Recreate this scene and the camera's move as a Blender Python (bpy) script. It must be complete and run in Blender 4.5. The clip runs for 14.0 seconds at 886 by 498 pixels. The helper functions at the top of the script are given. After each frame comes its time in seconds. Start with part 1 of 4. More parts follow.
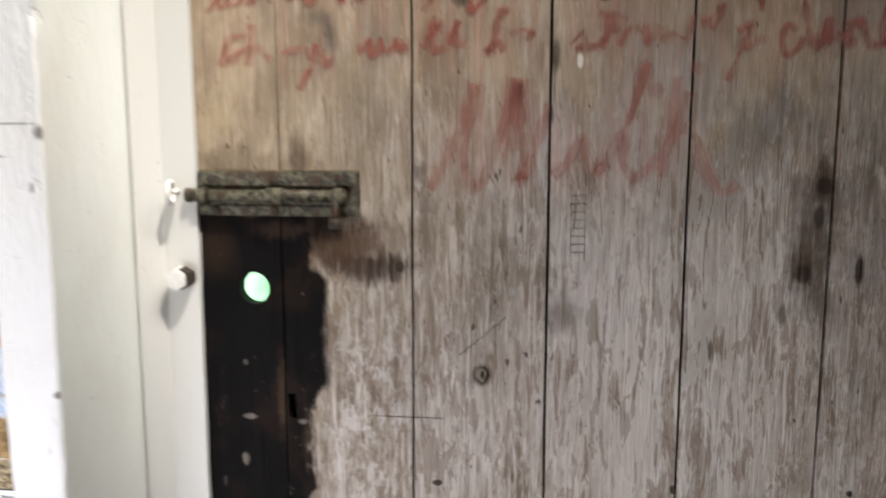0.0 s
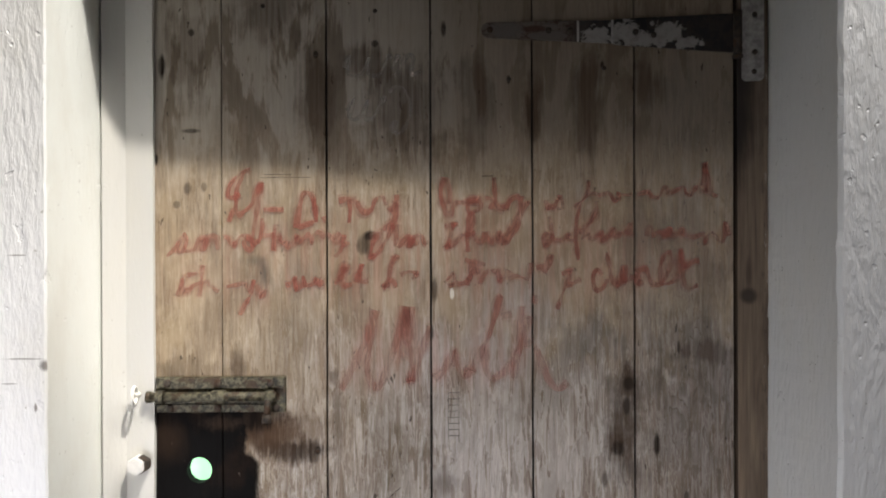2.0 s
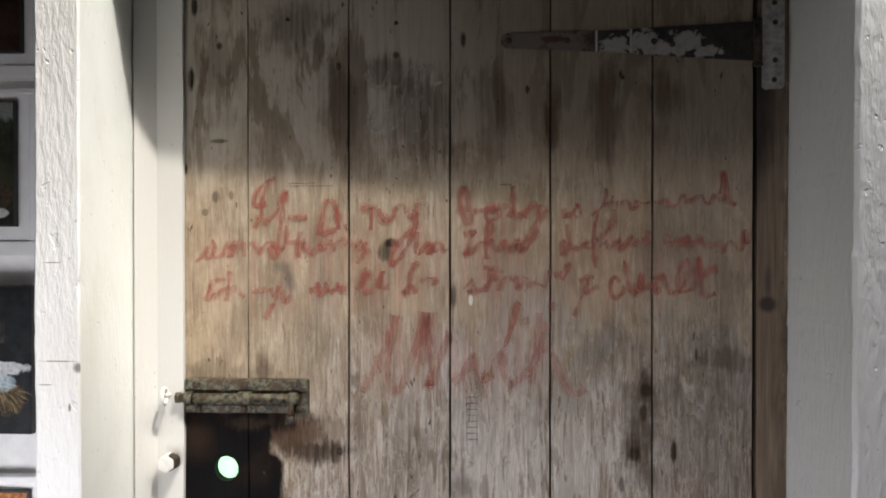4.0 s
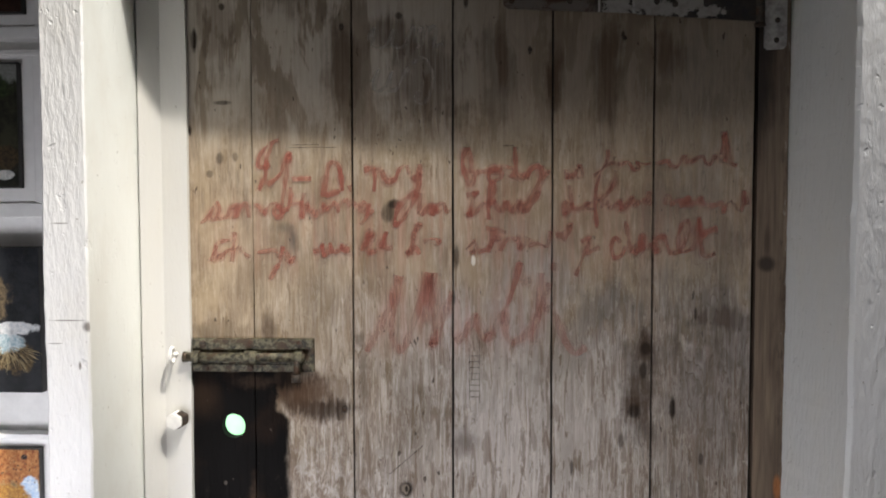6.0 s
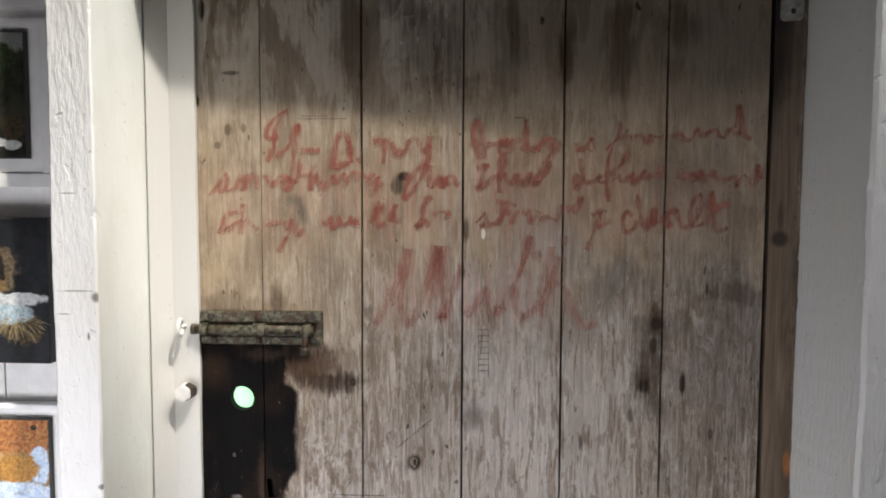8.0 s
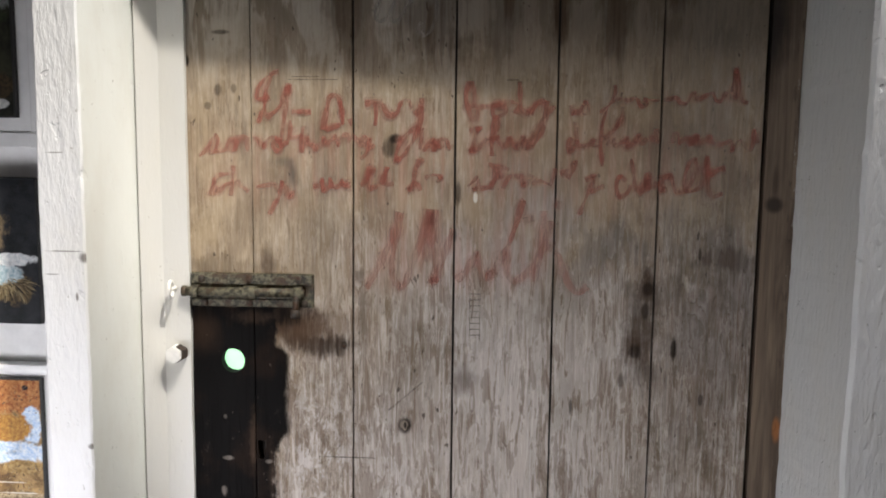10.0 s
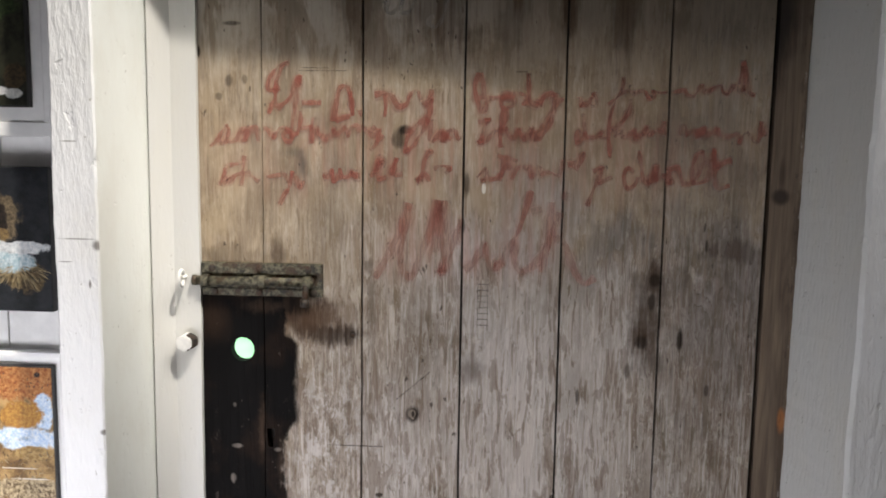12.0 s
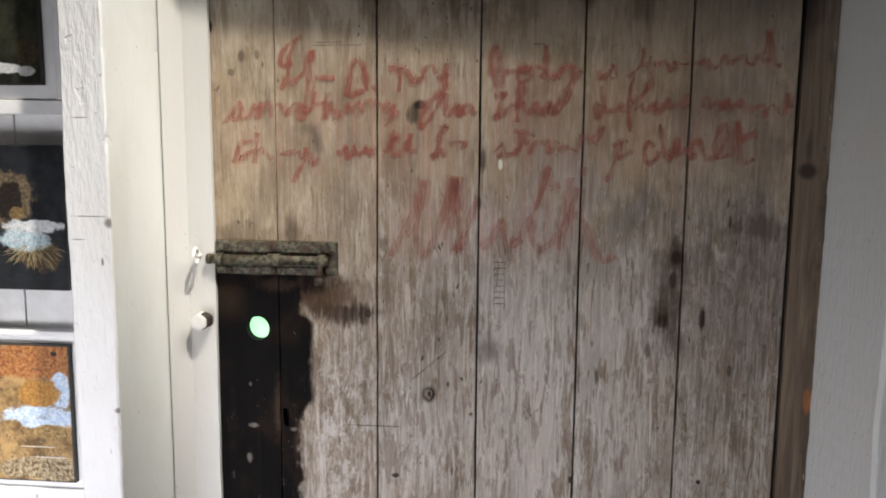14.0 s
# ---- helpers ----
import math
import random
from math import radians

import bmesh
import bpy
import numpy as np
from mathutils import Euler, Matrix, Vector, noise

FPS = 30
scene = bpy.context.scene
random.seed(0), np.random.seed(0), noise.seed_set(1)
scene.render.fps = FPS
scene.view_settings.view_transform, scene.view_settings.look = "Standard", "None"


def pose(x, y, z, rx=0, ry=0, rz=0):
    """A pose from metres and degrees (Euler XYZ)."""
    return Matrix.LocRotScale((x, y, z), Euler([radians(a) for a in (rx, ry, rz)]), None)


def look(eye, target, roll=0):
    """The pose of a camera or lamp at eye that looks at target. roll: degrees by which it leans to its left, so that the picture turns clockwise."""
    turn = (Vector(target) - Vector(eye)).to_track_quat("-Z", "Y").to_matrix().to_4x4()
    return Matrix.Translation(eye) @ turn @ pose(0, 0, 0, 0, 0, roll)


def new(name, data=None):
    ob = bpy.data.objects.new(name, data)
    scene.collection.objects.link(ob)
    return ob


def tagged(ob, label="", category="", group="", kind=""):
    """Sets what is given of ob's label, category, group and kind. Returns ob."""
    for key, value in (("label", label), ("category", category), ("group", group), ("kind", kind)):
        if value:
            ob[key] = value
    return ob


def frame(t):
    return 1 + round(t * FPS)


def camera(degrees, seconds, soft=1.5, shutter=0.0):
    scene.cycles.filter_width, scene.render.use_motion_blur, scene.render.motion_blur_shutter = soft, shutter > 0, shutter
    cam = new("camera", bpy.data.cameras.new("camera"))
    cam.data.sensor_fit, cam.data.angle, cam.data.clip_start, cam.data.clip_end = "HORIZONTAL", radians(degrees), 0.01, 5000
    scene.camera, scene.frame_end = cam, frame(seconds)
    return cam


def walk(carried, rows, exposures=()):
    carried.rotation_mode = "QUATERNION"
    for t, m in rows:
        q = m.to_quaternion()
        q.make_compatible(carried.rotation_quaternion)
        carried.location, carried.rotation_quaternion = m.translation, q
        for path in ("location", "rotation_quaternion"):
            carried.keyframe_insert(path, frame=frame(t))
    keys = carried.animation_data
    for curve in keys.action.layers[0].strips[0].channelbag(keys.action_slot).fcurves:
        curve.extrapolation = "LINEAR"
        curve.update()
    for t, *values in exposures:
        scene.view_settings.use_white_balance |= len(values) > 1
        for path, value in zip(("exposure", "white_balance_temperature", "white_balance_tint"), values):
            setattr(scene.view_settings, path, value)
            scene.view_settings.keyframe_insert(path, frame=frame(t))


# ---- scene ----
cam = camera(56.9, 14.0, soft=1.9, shutter=0.5)
PATH = [
    (0, (0.374, -0.859, 1.273), (0.137, 1.106, 0.986), 0.0),
    (0.5, (0.306, -1.03, 1.306), (0.202, 0.959, 1.125), 0.5),
    (1, (0.304, -1.138, 1.363), (0.363, 0.858, 1.252), 0.5),
    (1.5, (0.338, -1.154, 1.393), (0.392, 0.845, 1.37), 0.9),
    (2, (0.395, -1.133, 1.407), (0.401, 0.867, 1.404), -0.2),
    (2.5, (0.423, -1.125, 1.424), (0.368, 0.874, 1.408), -0.5),
    (3, (0.429, -1.142, 1.431), (0.326, 0.856, 1.421), -0.1),
    (5.5, (0.43, -1.162, 1.411), (0.334, 0.835, 1.345), 0.1),
    (6, (0.424, -1.167, 1.417), (0.327, 0.828, 1.319), -0.1),
    (6.5, (0.419, -1.163, 1.408), (0.313, 0.831, 1.287), -0.1),
    (7, (0.425, -1.161, 1.409), (0.3, 0.83, 1.272), 0.1),
    (7.5, (0.421, -1.164, 1.407), (0.305, 0.828, 1.269), 0.2),
    (8, (0.417, -1.159, 1.408), (0.308, 0.833, 1.259), 0.2),
    (10.5, (0.434, -1.151, 1.395), (0.315, 0.832, 1.162), 0.8),
    (11, (0.429, -1.154, 1.387), (0.304, 0.829, 1.159), 0.9),
    (11.5, (0.427, -1.16, 1.396), (0.299, 0.822, 1.161), 0.9),
    (12, (0.425, -1.162, 1.393), (0.304, 0.82, 1.159), 0.9),
    (12.5, (0.432, -1.159, 1.393), (0.297, 0.82, 1.142), 0.9),
    (13, (0.431, -1.158, 1.389), (0.296, 0.821, 1.134), 0.9),
    (13.5, (0.435, -1.16, 1.389), (0.281, 0.817, 1.129), 0.7),
    (14, (0.437, -1.142, 1.38), (0.255, 0.831, 1.109), 0.5),
]
walk(cam, [(t, look(eye, target, roll)) for t, eye, target, roll in PATH],
     exposures=[(0.0, 0.15, 6500, 9), (0.5, -0.09, 6500, 9), (1.0, 0.14, 6500, 9), (1.5, 0.25, 6500, 9), (2.5, 0.13, 6500, 9), (3.0, 0.25, 6500, 9), (5.5, 0.17, 6500, 9), (8.0, 0.11, 6500, 9), (14.0, 0.03, 6500, 9)])


# ---- world and lights ----
world = bpy.data.worlds.new("world")
scene.world = world
world.use_nodes = True
wn = world.node_tree
sky = wn.nodes.new("ShaderNodeTexSky")
sky.sky_type, sky.sun_disc = "NISHITA", False
sky.sun_elevation, sky.sun_rotation = radians(60), radians(134)
wn.links.new(sky.outputs[0], wn.nodes["Background"].inputs[0])
wn.nodes["Background"].inputs[1].default_value = 0.1


def fill_light(name, m, sx, sy, watts, colour, spread=180):
    """An added area lamp, set in an unseen opening."""
    lamp = bpy.data.lights.new(name, "AREA")
    lamp.shape, lamp.size, lamp.size_y, lamp.energy, lamp.color = "RECTANGLE", sx, sy, watts, colour
    lamp.spread = radians(spread)
    ob = new(name, lamp)
    ob.matrix_world = m
    return ob


SUN = Vector((0.36, -0.35, 0.865)).normalized()
sun = bpy.data.lights.new("sun", "SUN")
sun.energy, sun.angle, sun.color = 5.0, radians(1.5), (1.0, 0.94, 0.85)
sun_lamp = new("sun", sun)
sun_lamp.matrix_world = look(SUN * 20, (0, 0, 0))
# unseen roof opening; its edges trim where the sun reaches
ROOF_X, ROOF_Y = (0.08, 1.35), (-0.84, -0.30)
# fill lamps added to balance door, posts and pictures; their openings are unseen
fill_light("roof_fill", look((1.06, -0.385, 2.495), (1.06, -0.3849, 1.0)), 0.54, 0.16, 15, (1.0, 0.97, 0.94))
fill_light("low_fill", look((-0.42, -1.50, 0.40), (-0.12, 0, 0.62)), 1.0, 0.6, 5.6, (0.95, 0.935, 1.0), 74)
fill_light("side_fill", look((-1.88, -0.95, 0.75), (0.86, -0.15, 0.50)), 0.7, 0.8, 1.7, (0.93, 0.95, 1.0), 52)


# ---- materials ----
class Tree:
    """A short hand for shader nodes."""

    def __init__(self, name):
        self.mat = bpy.data.materials.new(name)
        self.mat.use_nodes = True
        self.t = self.mat.node_tree
        self.bsdf = self.t.nodes["Principled BSDF"]
        self.geo = self.node("ShaderNodeNewGeometry")
        self.info = self.node("ShaderNodeObjectInfo")

    def node(self, kind):
        return self.t.nodes.new(kind)

    def put(self, socket, value):
        if isinstance(value, bpy.types.NodeSocket):
            self.t.links.new(value, socket)
        elif isinstance(value, tuple) and len(value) == 3 and socket.type == "RGBA":
            socket.default_value = (*value, 1)
        else:
            socket.default_value = value

    def m(self, op, a, b=0.0, c=0.0, clamp=False):
        n = self.node("ShaderNodeMath")
        n.operation, n.use_clamp = op, clamp
        for s, v in zip(n.inputs, (a, b, c)):
            self.put(s, v)
        return n.outputs[0]

    def xyz(self):
        n = self.node("ShaderNodeSeparateXYZ")
        self.put(n.inputs[0], self.geo.outputs["Position"])
        return n.outputs

    def at(self, scale=(1, 1, 1), loose=0.0):
        """The place in the world, stretched; loose shifts it from object to object."""
        n = self.node("ShaderNodeVectorMath")
        n.operation = "MULTIPLY"
        self.put(n.inputs[0], self.geo.outputs["Position"])
        n.inputs[1].default_value = scale
        if not loose:
            return n.outputs[0]
        a = self.node("ShaderNodeVectorMath")
        a.operation = "ADD"
        self.put(a.inputs[0], n.outputs[0])
        self.put(a.inputs[1], self.m("MULTIPLY", self.info.outputs["Random"], loose))
        return a.outputs[0]

    def noise(self, vec, scale=1.0, detail=4.0, rough=0.55, warp=0.0):
        n = self.node("ShaderNodeTexNoise")
        self.put(n.inputs["Vector"], vec)
        for k, v in (("Scale", scale), ("Detail", detail), ("Roughness", rough), ("Distortion", warp)):
            n.inputs[k].default_value = v
        return n.outputs["Fac"]

    def step(self, value, lo, hi, a=0.0, b=1.0):
        n = self.node("ShaderNodeMapRange")
        n.interpolation_type = "SMOOTHSTEP"
        self.put(n.inputs[0], value)
        for s, v in zip(list(n.inputs)[1:5], (lo, hi, a, b)):
            self.put(s, v)
        return n.outputs[0]

    def mix(self, fac, a, b, blend="MIX"):
        n = self.node("ShaderNodeMix")
        n.data_type, n.blend_type = "RGBA", blend
        self.put(n.inputs["Factor"], fac)
        self.put(n.inputs["A"], a)
        self.put(n.inputs["B"], b)
        return n.outputs["Result"]

    def blob(self, p, x, z, rx, rz, edge=0.5, wobble=None, much=0.7):
        """A soft spot round (x, z), one at its middle."""
        dx = self.m("DIVIDE", self.m("SUBTRACT", p[0], x), rx)
        dz = self.m("DIVIDE", self.m("SUBTRACT", p[2], z), rz)
        d = self.m("SQRT", self.m("ADD", self.m("MULTIPLY", dx, dx), self.m("MULTIPLY", dz, dz)))
        if wobble is not None:
            d = self.m("ADD", d, self.m("MULTIPLY", self.m("SUBTRACT", wobble, 0.5), much * 2))
        return self.step(d, 1.0 + edge * 0.3, 1.0 - edge, 0.0, 1.0)

    def done(self, colour, rough=0.6, height=None, depth=0.001, metal=0.0, alpha=None, strength=1.0):
        b = self.bsdf.inputs
        self.put(b["Base Color"], colour)
        self.put(b["Roughness"], rough)
        self.put(b["Metallic"], metal)
        if alpha is not None:
            self.put(b["Alpha"], alpha)
        if height is not None:
            n = self.node("ShaderNodeBump")
            n.inputs["Strength"].default_value = strength
            n.inputs["Distance"].default_value = depth
            self.put(n.inputs["Height"], height)
            self.put(b["Normal"], n.outputs[0])
        return self.mat


def weathered_boards():
    """Old bare boards with worn pale paint, soot, knots and dirt."""
    t = Tree("weathered_boards")
    p = t.xyz()
    fine = t.noise(t.at((260, 20, 7), 40), 1, 6, 0.62)
    grain = t.noise(t.at((75, 10, 3.2), 40), 1, 6, 0.62, 0.5)
    flake = t.noise(t.at((120, 10, 9), 60), 1, 6, 0.66, 0.9)
    chip = t.noise(t.at((60, 10, 14), 80), 1, 5, 0.7, 1.6)
    crack = t.noise(t.at((420, 20, 6), 30), 1, 3, 0.5)
    broad = t.noise(t.at((9, 3, 5), 20), 1, 4, 0.55)
    cloud = t.noise(t.at((16, 4, 13)), 1, 5, 0.6)
    rough_edge = t.noise(t.at((60, 20, 45)), 1, 5, 0.65)
    wood = t.mix(t.step(grain, 0.3, 0.7), (0.20, 0.15, 0.115), (0.43, 0.36, 0.295))
    wood = t.mix(t.step(fine, 0.30, 0.60, 0.34, 0.0), wood, (0.13, 0.10, 0.075))
    paint = t.mix(t.step(broad, 0.35, 0.65), (0.50, 0.435, 0.38), (0.50, 0.455, 0.425))
    worn = t.m("ADD", flake, t.m("MULTIPLY", t.m("SUBTRACT", broad, 0.5), 0.7))
    worn = t.m("ADD", worn, t.m("MULTIPLY", t.m("SUBTRACT", chip, 0.5), 0.5))
    worn = t.m("ADD", worn, t.step(p[2], 1.25, 0.9, 0.0, 0.04))
    colour = t.mix(t.step(worn, 0.36, 0.64, 0.05, 0.85), wood, paint)
    colour = t.mix(t.step(worn, 0.66, 0.72, 0.0, 0.5), colour, (0.58, 0.54, 0.49))
    colour = t.mix(t.step(crack, 0.68, 0.76, 0.0, 0.75), colour, (0.07, 0.05, 0.04))
    # cathedral figure: soft bands with thin dark rims
    figure = t.noise(t.at((26, 4, 2.6), 70), 1, 3, 0.5, 1.1)
    turn = t.m("FRACT", t.m("ADD", t.m("MULTIPLY", figure, 11.0), t.m("MULTIPLY", flake, 0.7)))
    colour = t.mix(t.step(turn, 0.1, 0.9, 0.0, 0.28), colour, (0.17, 0.125, 0.095))
    colour = t.mix(t.m("MULTIPLY", t.step(turn, 0.88, 0.95), t.step(chip, 0.40, 0.56, 0.0, 0.78)), colour, (0.10, 0.075, 0.055))
    # brown scars where the pale surface has come away
    scar = t.m("ADD", t.noise(t.at((105, 8, 11), 91), 1, 6, 0.62, 1.1), t.m("MULTIPLY", t.m("SUBTRACT", cloud, 0.5), 0.45))
    colour = t.mix(t.step(scar, 0.53, 0.585, 0.0, 0.46), colour, (0.20, 0.150, 0.115))
    # small pale flakes and thin dark runs along the grain
    dash = t.noise(t.at((190, 10, 17), 17), 1, 4, 0.6, 0.6)
    colour = t.mix(t.step(dash, 0.58, 0.65, 0.0, 0.30), colour, (0.70, 0.66, 0.61))
    colour = t.mix(t.step(dash, 0.40, 0.34, 0.0, 0.34), colour, (0.11, 0.08, 0.06))
    # cloudy handling dirt, olive brown
    grime = t.m("ADD", t.m("MULTIPLY", t.noise(t.at((13, 3, 8.5), 12), 1, 6, 0.62, 0.6), 0.8), t.m("MULTIPLY", fine, 0.2))
    colour = t.mix(t.step(grime, 0.50, 0.63, 0.0, 0.66), colour, (0.13, 0.10, 0.065))
    colour = t.mix(t.m("MULTIPLY", t.step(scar, 0.50, 0.535), t.step(scar, 0.56, 0.54, 0.0, 0.35)), colour, (0.62, 0.57, 0.52))
    smear = t.m("ADD", t.m("MULTIPLY", cloud, 0.5), t.m("MULTIPLY", scar, 0.5))
    fleck = t.noise(t.at((48, 8, 26), 44), 1, 6, 0.7, 0.4)
    colour = t.mix(t.step(fleck, 0.60, 0.66, 0.0, 0.45), colour, (0.14, 0.11, 0.078))
    colour = t.mix(t.step(fleck, 0.395, 0.34, 0.0, 0.45), colour, (0.62, 0.56, 0.47))
    # warm sunlight painted into the boards by the lock and the upper boards
    sun_warmth = t.m("MAXIMUM", t.step(t.m("ADD", p[0], t.m("MULTIPLY", cloud, 0.3)), 0.55, 0.2), t.step(t.m("ADD", p[2], t.m("MULTIPLY", cloud, 0.25)), 1.34, 1.50, 0.0, 0.85))
    sun_warmth = t.m("MULTIPLY", sun_warmth, t.step(p[2], 1.02, 1.22, 0.35, 1.0))
    sunlit_tint = t.mix(t.step(t.m("ADD", t.m("MULTIPLY", cloud, 0.7), t.m("MULTIPLY", dash, 0.3)), 0.38, 0.58), (0.27, 0.195, 0.115), (0.49, 0.375, 0.24))
    colour = t.mix(t.m("MULTIPLY", sun_warmth, 0.62), colour, sunlit_tint)
    # grey film on the upper boards, worn through in crisp patches
    film = t.step(t.m("ADD", p[2], t.m("MULTIPLY", t.m("SUBTRACT", cloud, 0.5), 0.25)), 1.46, 1.62)
    patch = t.m("ADD", t.noise(t.at((22, 4, 5.0), 33), 1, 6, 0.58, 0.5), t.m("MULTIPLY", t.m("SUBTRACT", flake, 0.5), 0.16))
    old = t.mix(t.step(patch, 0.455, 0.51), (0.205, 0.172, 0.135), (0.415, 0.375, 0.32))
    old = t.mix(t.step(fine, 0.3, 0.6, 0.22, 0.0), old, (0.10, 0.083, 0.068))
    # hinge side of the film darker and browner: the dim light there, painted in
    old = t.mix(t.step(t.m("ADD", p[0], t.m("MULTIPLY", cloud, 0.2)), 0.38, 0.62, 0.0, 0.68), old, (0.160, 0.120, 0.080))
    colour = t.mix(t.m("MULTIPLY", film, 0.85), colour, old)
    colour = t.mix(t.step(patch, 0.47, 0.40, 0.0, 0.28), colour, (0.17, 0.13, 0.10))
    # crayon dust washed down the grain
    run = t.noise(t.at((95, 10, 5), 23), 1, 5, 0.6, 0.4)
    wash = t.m("MAXIMUM", t.blob(p, 0.41, 1.385, 0.44, 0.085, 0.8, cloud, 0.5), t.blob(p, 0.40, 1.265, 0.17, 0.075, 0.8, cloud, 0.5))
    colour = t.mix(t.m("MULTIPLY", wash, t.step(run, 0.44, 0.62, 0.05, 0.36)), colour, (0.46, 0.22, 0.165))
    dark, soot = (0.060, 0.036, 0.022), (0.0045, 0.004, 0.004)

    def spot(c, strength, x, z, rx, rz, edge=0.7, tint=dark, much=1.9, wob=smear):
        k = t.m("MULTIPLY", t.blob(p, x, z, rx, rz, edge, wob, much), t.step(fine, 0.2, 0.75, strength * 1.25, strength * 0.7), clamp=True)
        return t.mix(k, c, tint)

    # paler area on the lower middle boards
    pale_middle = t.m("MULTIPLY", t.blob(p, 0.49, 1.02, 0.20, 0.31, 1.0, smear, 0.9), t.step(scar, 0.56, 0.52, 0.1, 0.5))
    colour = t.mix(pale_middle, colour, (0.62, 0.575, 0.54))
    lower = t.step(t.m("ADD", p[2], t.m("MULTIPLY", cloud, 0.3)), 1.42, 1.22)
    vein = t.noise(t.at((150, 10, 7.5), 57), 1, 6, 0.66, 1.4)
    colour = t.mix(t.m("MULTIPLY", lower, t.step(vein, 0.56, 0.61, 0.0, 0.38)), colour, (0.72, 0.68, 0.64))
    colour = t.mix(t.m("MULTIPLY", lower, t.step(vein, 0.42, 0.37, 0.0, 0.34)), colour, (0.13, 0.095, 0.075))
    torn = t.m("ADD", t.noise(t.at((62, 8, 15), 29), 1, 5, 0.62, 0.35), t.m("MULTIPLY", t.m("SUBTRACT", broad, 0.5), 0.25))
    colour = t.mix(t.m("MULTIPLY", lower, t.step(torn, 0.565, 0.585, 0.0, 0.5)), colour, (0.185, 0.135, 0.100))
    colour = t.mix(t.m("MULTIPLY", t.m("MULTIPLY", lower, t.step(torn, 0.535, 0.552)), t.step(torn, 0.568, 0.556, 0.0, 0.22)), colour, (0.66, 0.60, 0.52))
    colour = t.mix(t.m("MULTIPLY", t.m("SUBTRACT", 1.0, lower), t.step(torn, 0.58, 0.605, 0.0, 0.16)), colour, (0.155, 0.125, 0.085))
    nick = t.noise(t.at((135, 12, 52), 61), 1, 3, 0.5)
    colour = t.mix(t.step(nick, 0.70, 0.73, 0.0, 0.8), colour, (0.05, 0.038, 0.030))
    blotch = t.noise(t.at((75, 10, 42), 3), 1, 7, 0.74, 0.25)
    beside = t.blob(p, 0.185, 0.945, 0.055, 0.16, 0.9, smear, 0.8)
    colour = t.mix(t.m("MULTIPLY", beside, t.step(blotch, 0.50, 0.58, 0.0, 0.68)), colour, (0.68, 0.64, 0.61))
    colour = t.mix(t.m("MULTIPLY", beside, t.step(blotch, 0.46, 0.38, 0.0, 0.65)), colour, (0.14, 0.105, 0.085))
    # smears and broad darker patches
    colour = spot(colour, 0.55, 0.650, 1.17, 0.032, 0.088)
    colour = spot(colour, 0.55, 0.648, 1.17, 0.028, 0.080, 0.8, (0.065, 0.048, 0.034), 1.7, fleck)
    colour = spot(colour, 0.38, 0.60, 1.275, 0.055, 0.04, tint=(0.10, 0.095, 0.09))
    colour = spot(colour, 0.60, 0.765, 1.262, 0.05, 0.016)
    colour = spot(colour, 0.35, 0.74, 1.15, 0.08, 0.18)
    colour = spot(colour, 0.40, 0.40, 1.085, 0.020, 0.022, 0.6, (0.12, 0.10, 0.085), 0.6, rough_edge)
    colour = spot(colour, 0.60, 0.345, 1.60, 0.062, 0.085)
    colour = spot(colour, 0.55, 0.225, 1.62, 0.028, 0.09)
    colour = spot(colour, 0.55, 0.16, 1.73, 0.05, 0.05)
    colour = spot(colour, 0.7, 0.525, 1.60, 0.014, 0.045)
    colour = spot(colour, 0.5, 0.045, 1.68, 0.03, 0.10)
    colour = spot(colour, 0.5, 0.05, 1.238, 0.085, 0.016, tint=(0.09, 0.065, 0.042))
    colour = spot(colour, 0.75, 0.113, 1.245, 0.014, 0.032, wob=rough_edge, much=0.4)
    colour = spot(colour, 0.85, 0.145, 1.152, 0.092, 0.040, 0.8, (0.095, 0.056, 0.033), 0.9)
    colour = spot(colour, 0.9, 0.128, 1.170, 0.066, 0.026, 0.8, (0.040, 0.025, 0.016), 0.9)
    colour = spot(colour, 0.85, 0.19, 1.128, 0.055, 0.017, tint=(0.030, 0.020, 0.014))
    colour = spot(colour, 0.8, 0.15, 1.155, 0.060, 0.034, tint=(0.075, 0.045, 0.028))
    colour = spot(colour, 0.97, 0.125, 1.172, 0.052, 0.020, tint=(0.015, 0.011, 0.009))
    colour = spot(colour, 0.75, 0.152, 1.372, 0.010, 0.026, 0.9, (0.075, 0.068, 0.058), 0.9)
    colour = spot(colour, 0.5, 0.140, 1.390, 0.022, 0.010, 0.9, (0.085, 0.076, 0.064), 0.9)
    colour = spot(colour, 0.6, 0.246, 1.23, 0.008, 0.012)
    colour = spot(colour, 0.5, 0.252, 1.16, 0.008, 0.06)
    colour = spot(colour, 0.45, 0.396, 1.075, 0.018, 0.02)
    colour = spot(colour, 0.9, 0.655, 1.225, 0.010, 0.03)
    colour = spot(colour, 0.8, 0.640, 1.135, 0.018, 0.025)
    # hinge-side board greyed all over, shade put into its colour
    colour = spot(colour, 0.35, 0.735, 1.35, 0.10, 0.30, tint=(0.13, 0.115, 0.10))
    colour = spot(colour, 0.6, 0.30, 1.66, 0.05, 0.025)
    colour = spot(colour, 0.5, 0.445, 1.60, 0.03, 0.09)
    colour = spot(colour, 0.55, 0.60, 1.60, 0.02, 0.10)
    colour = spot(colour, 0.5, 0.68, 1.62, 0.02, 0.05)
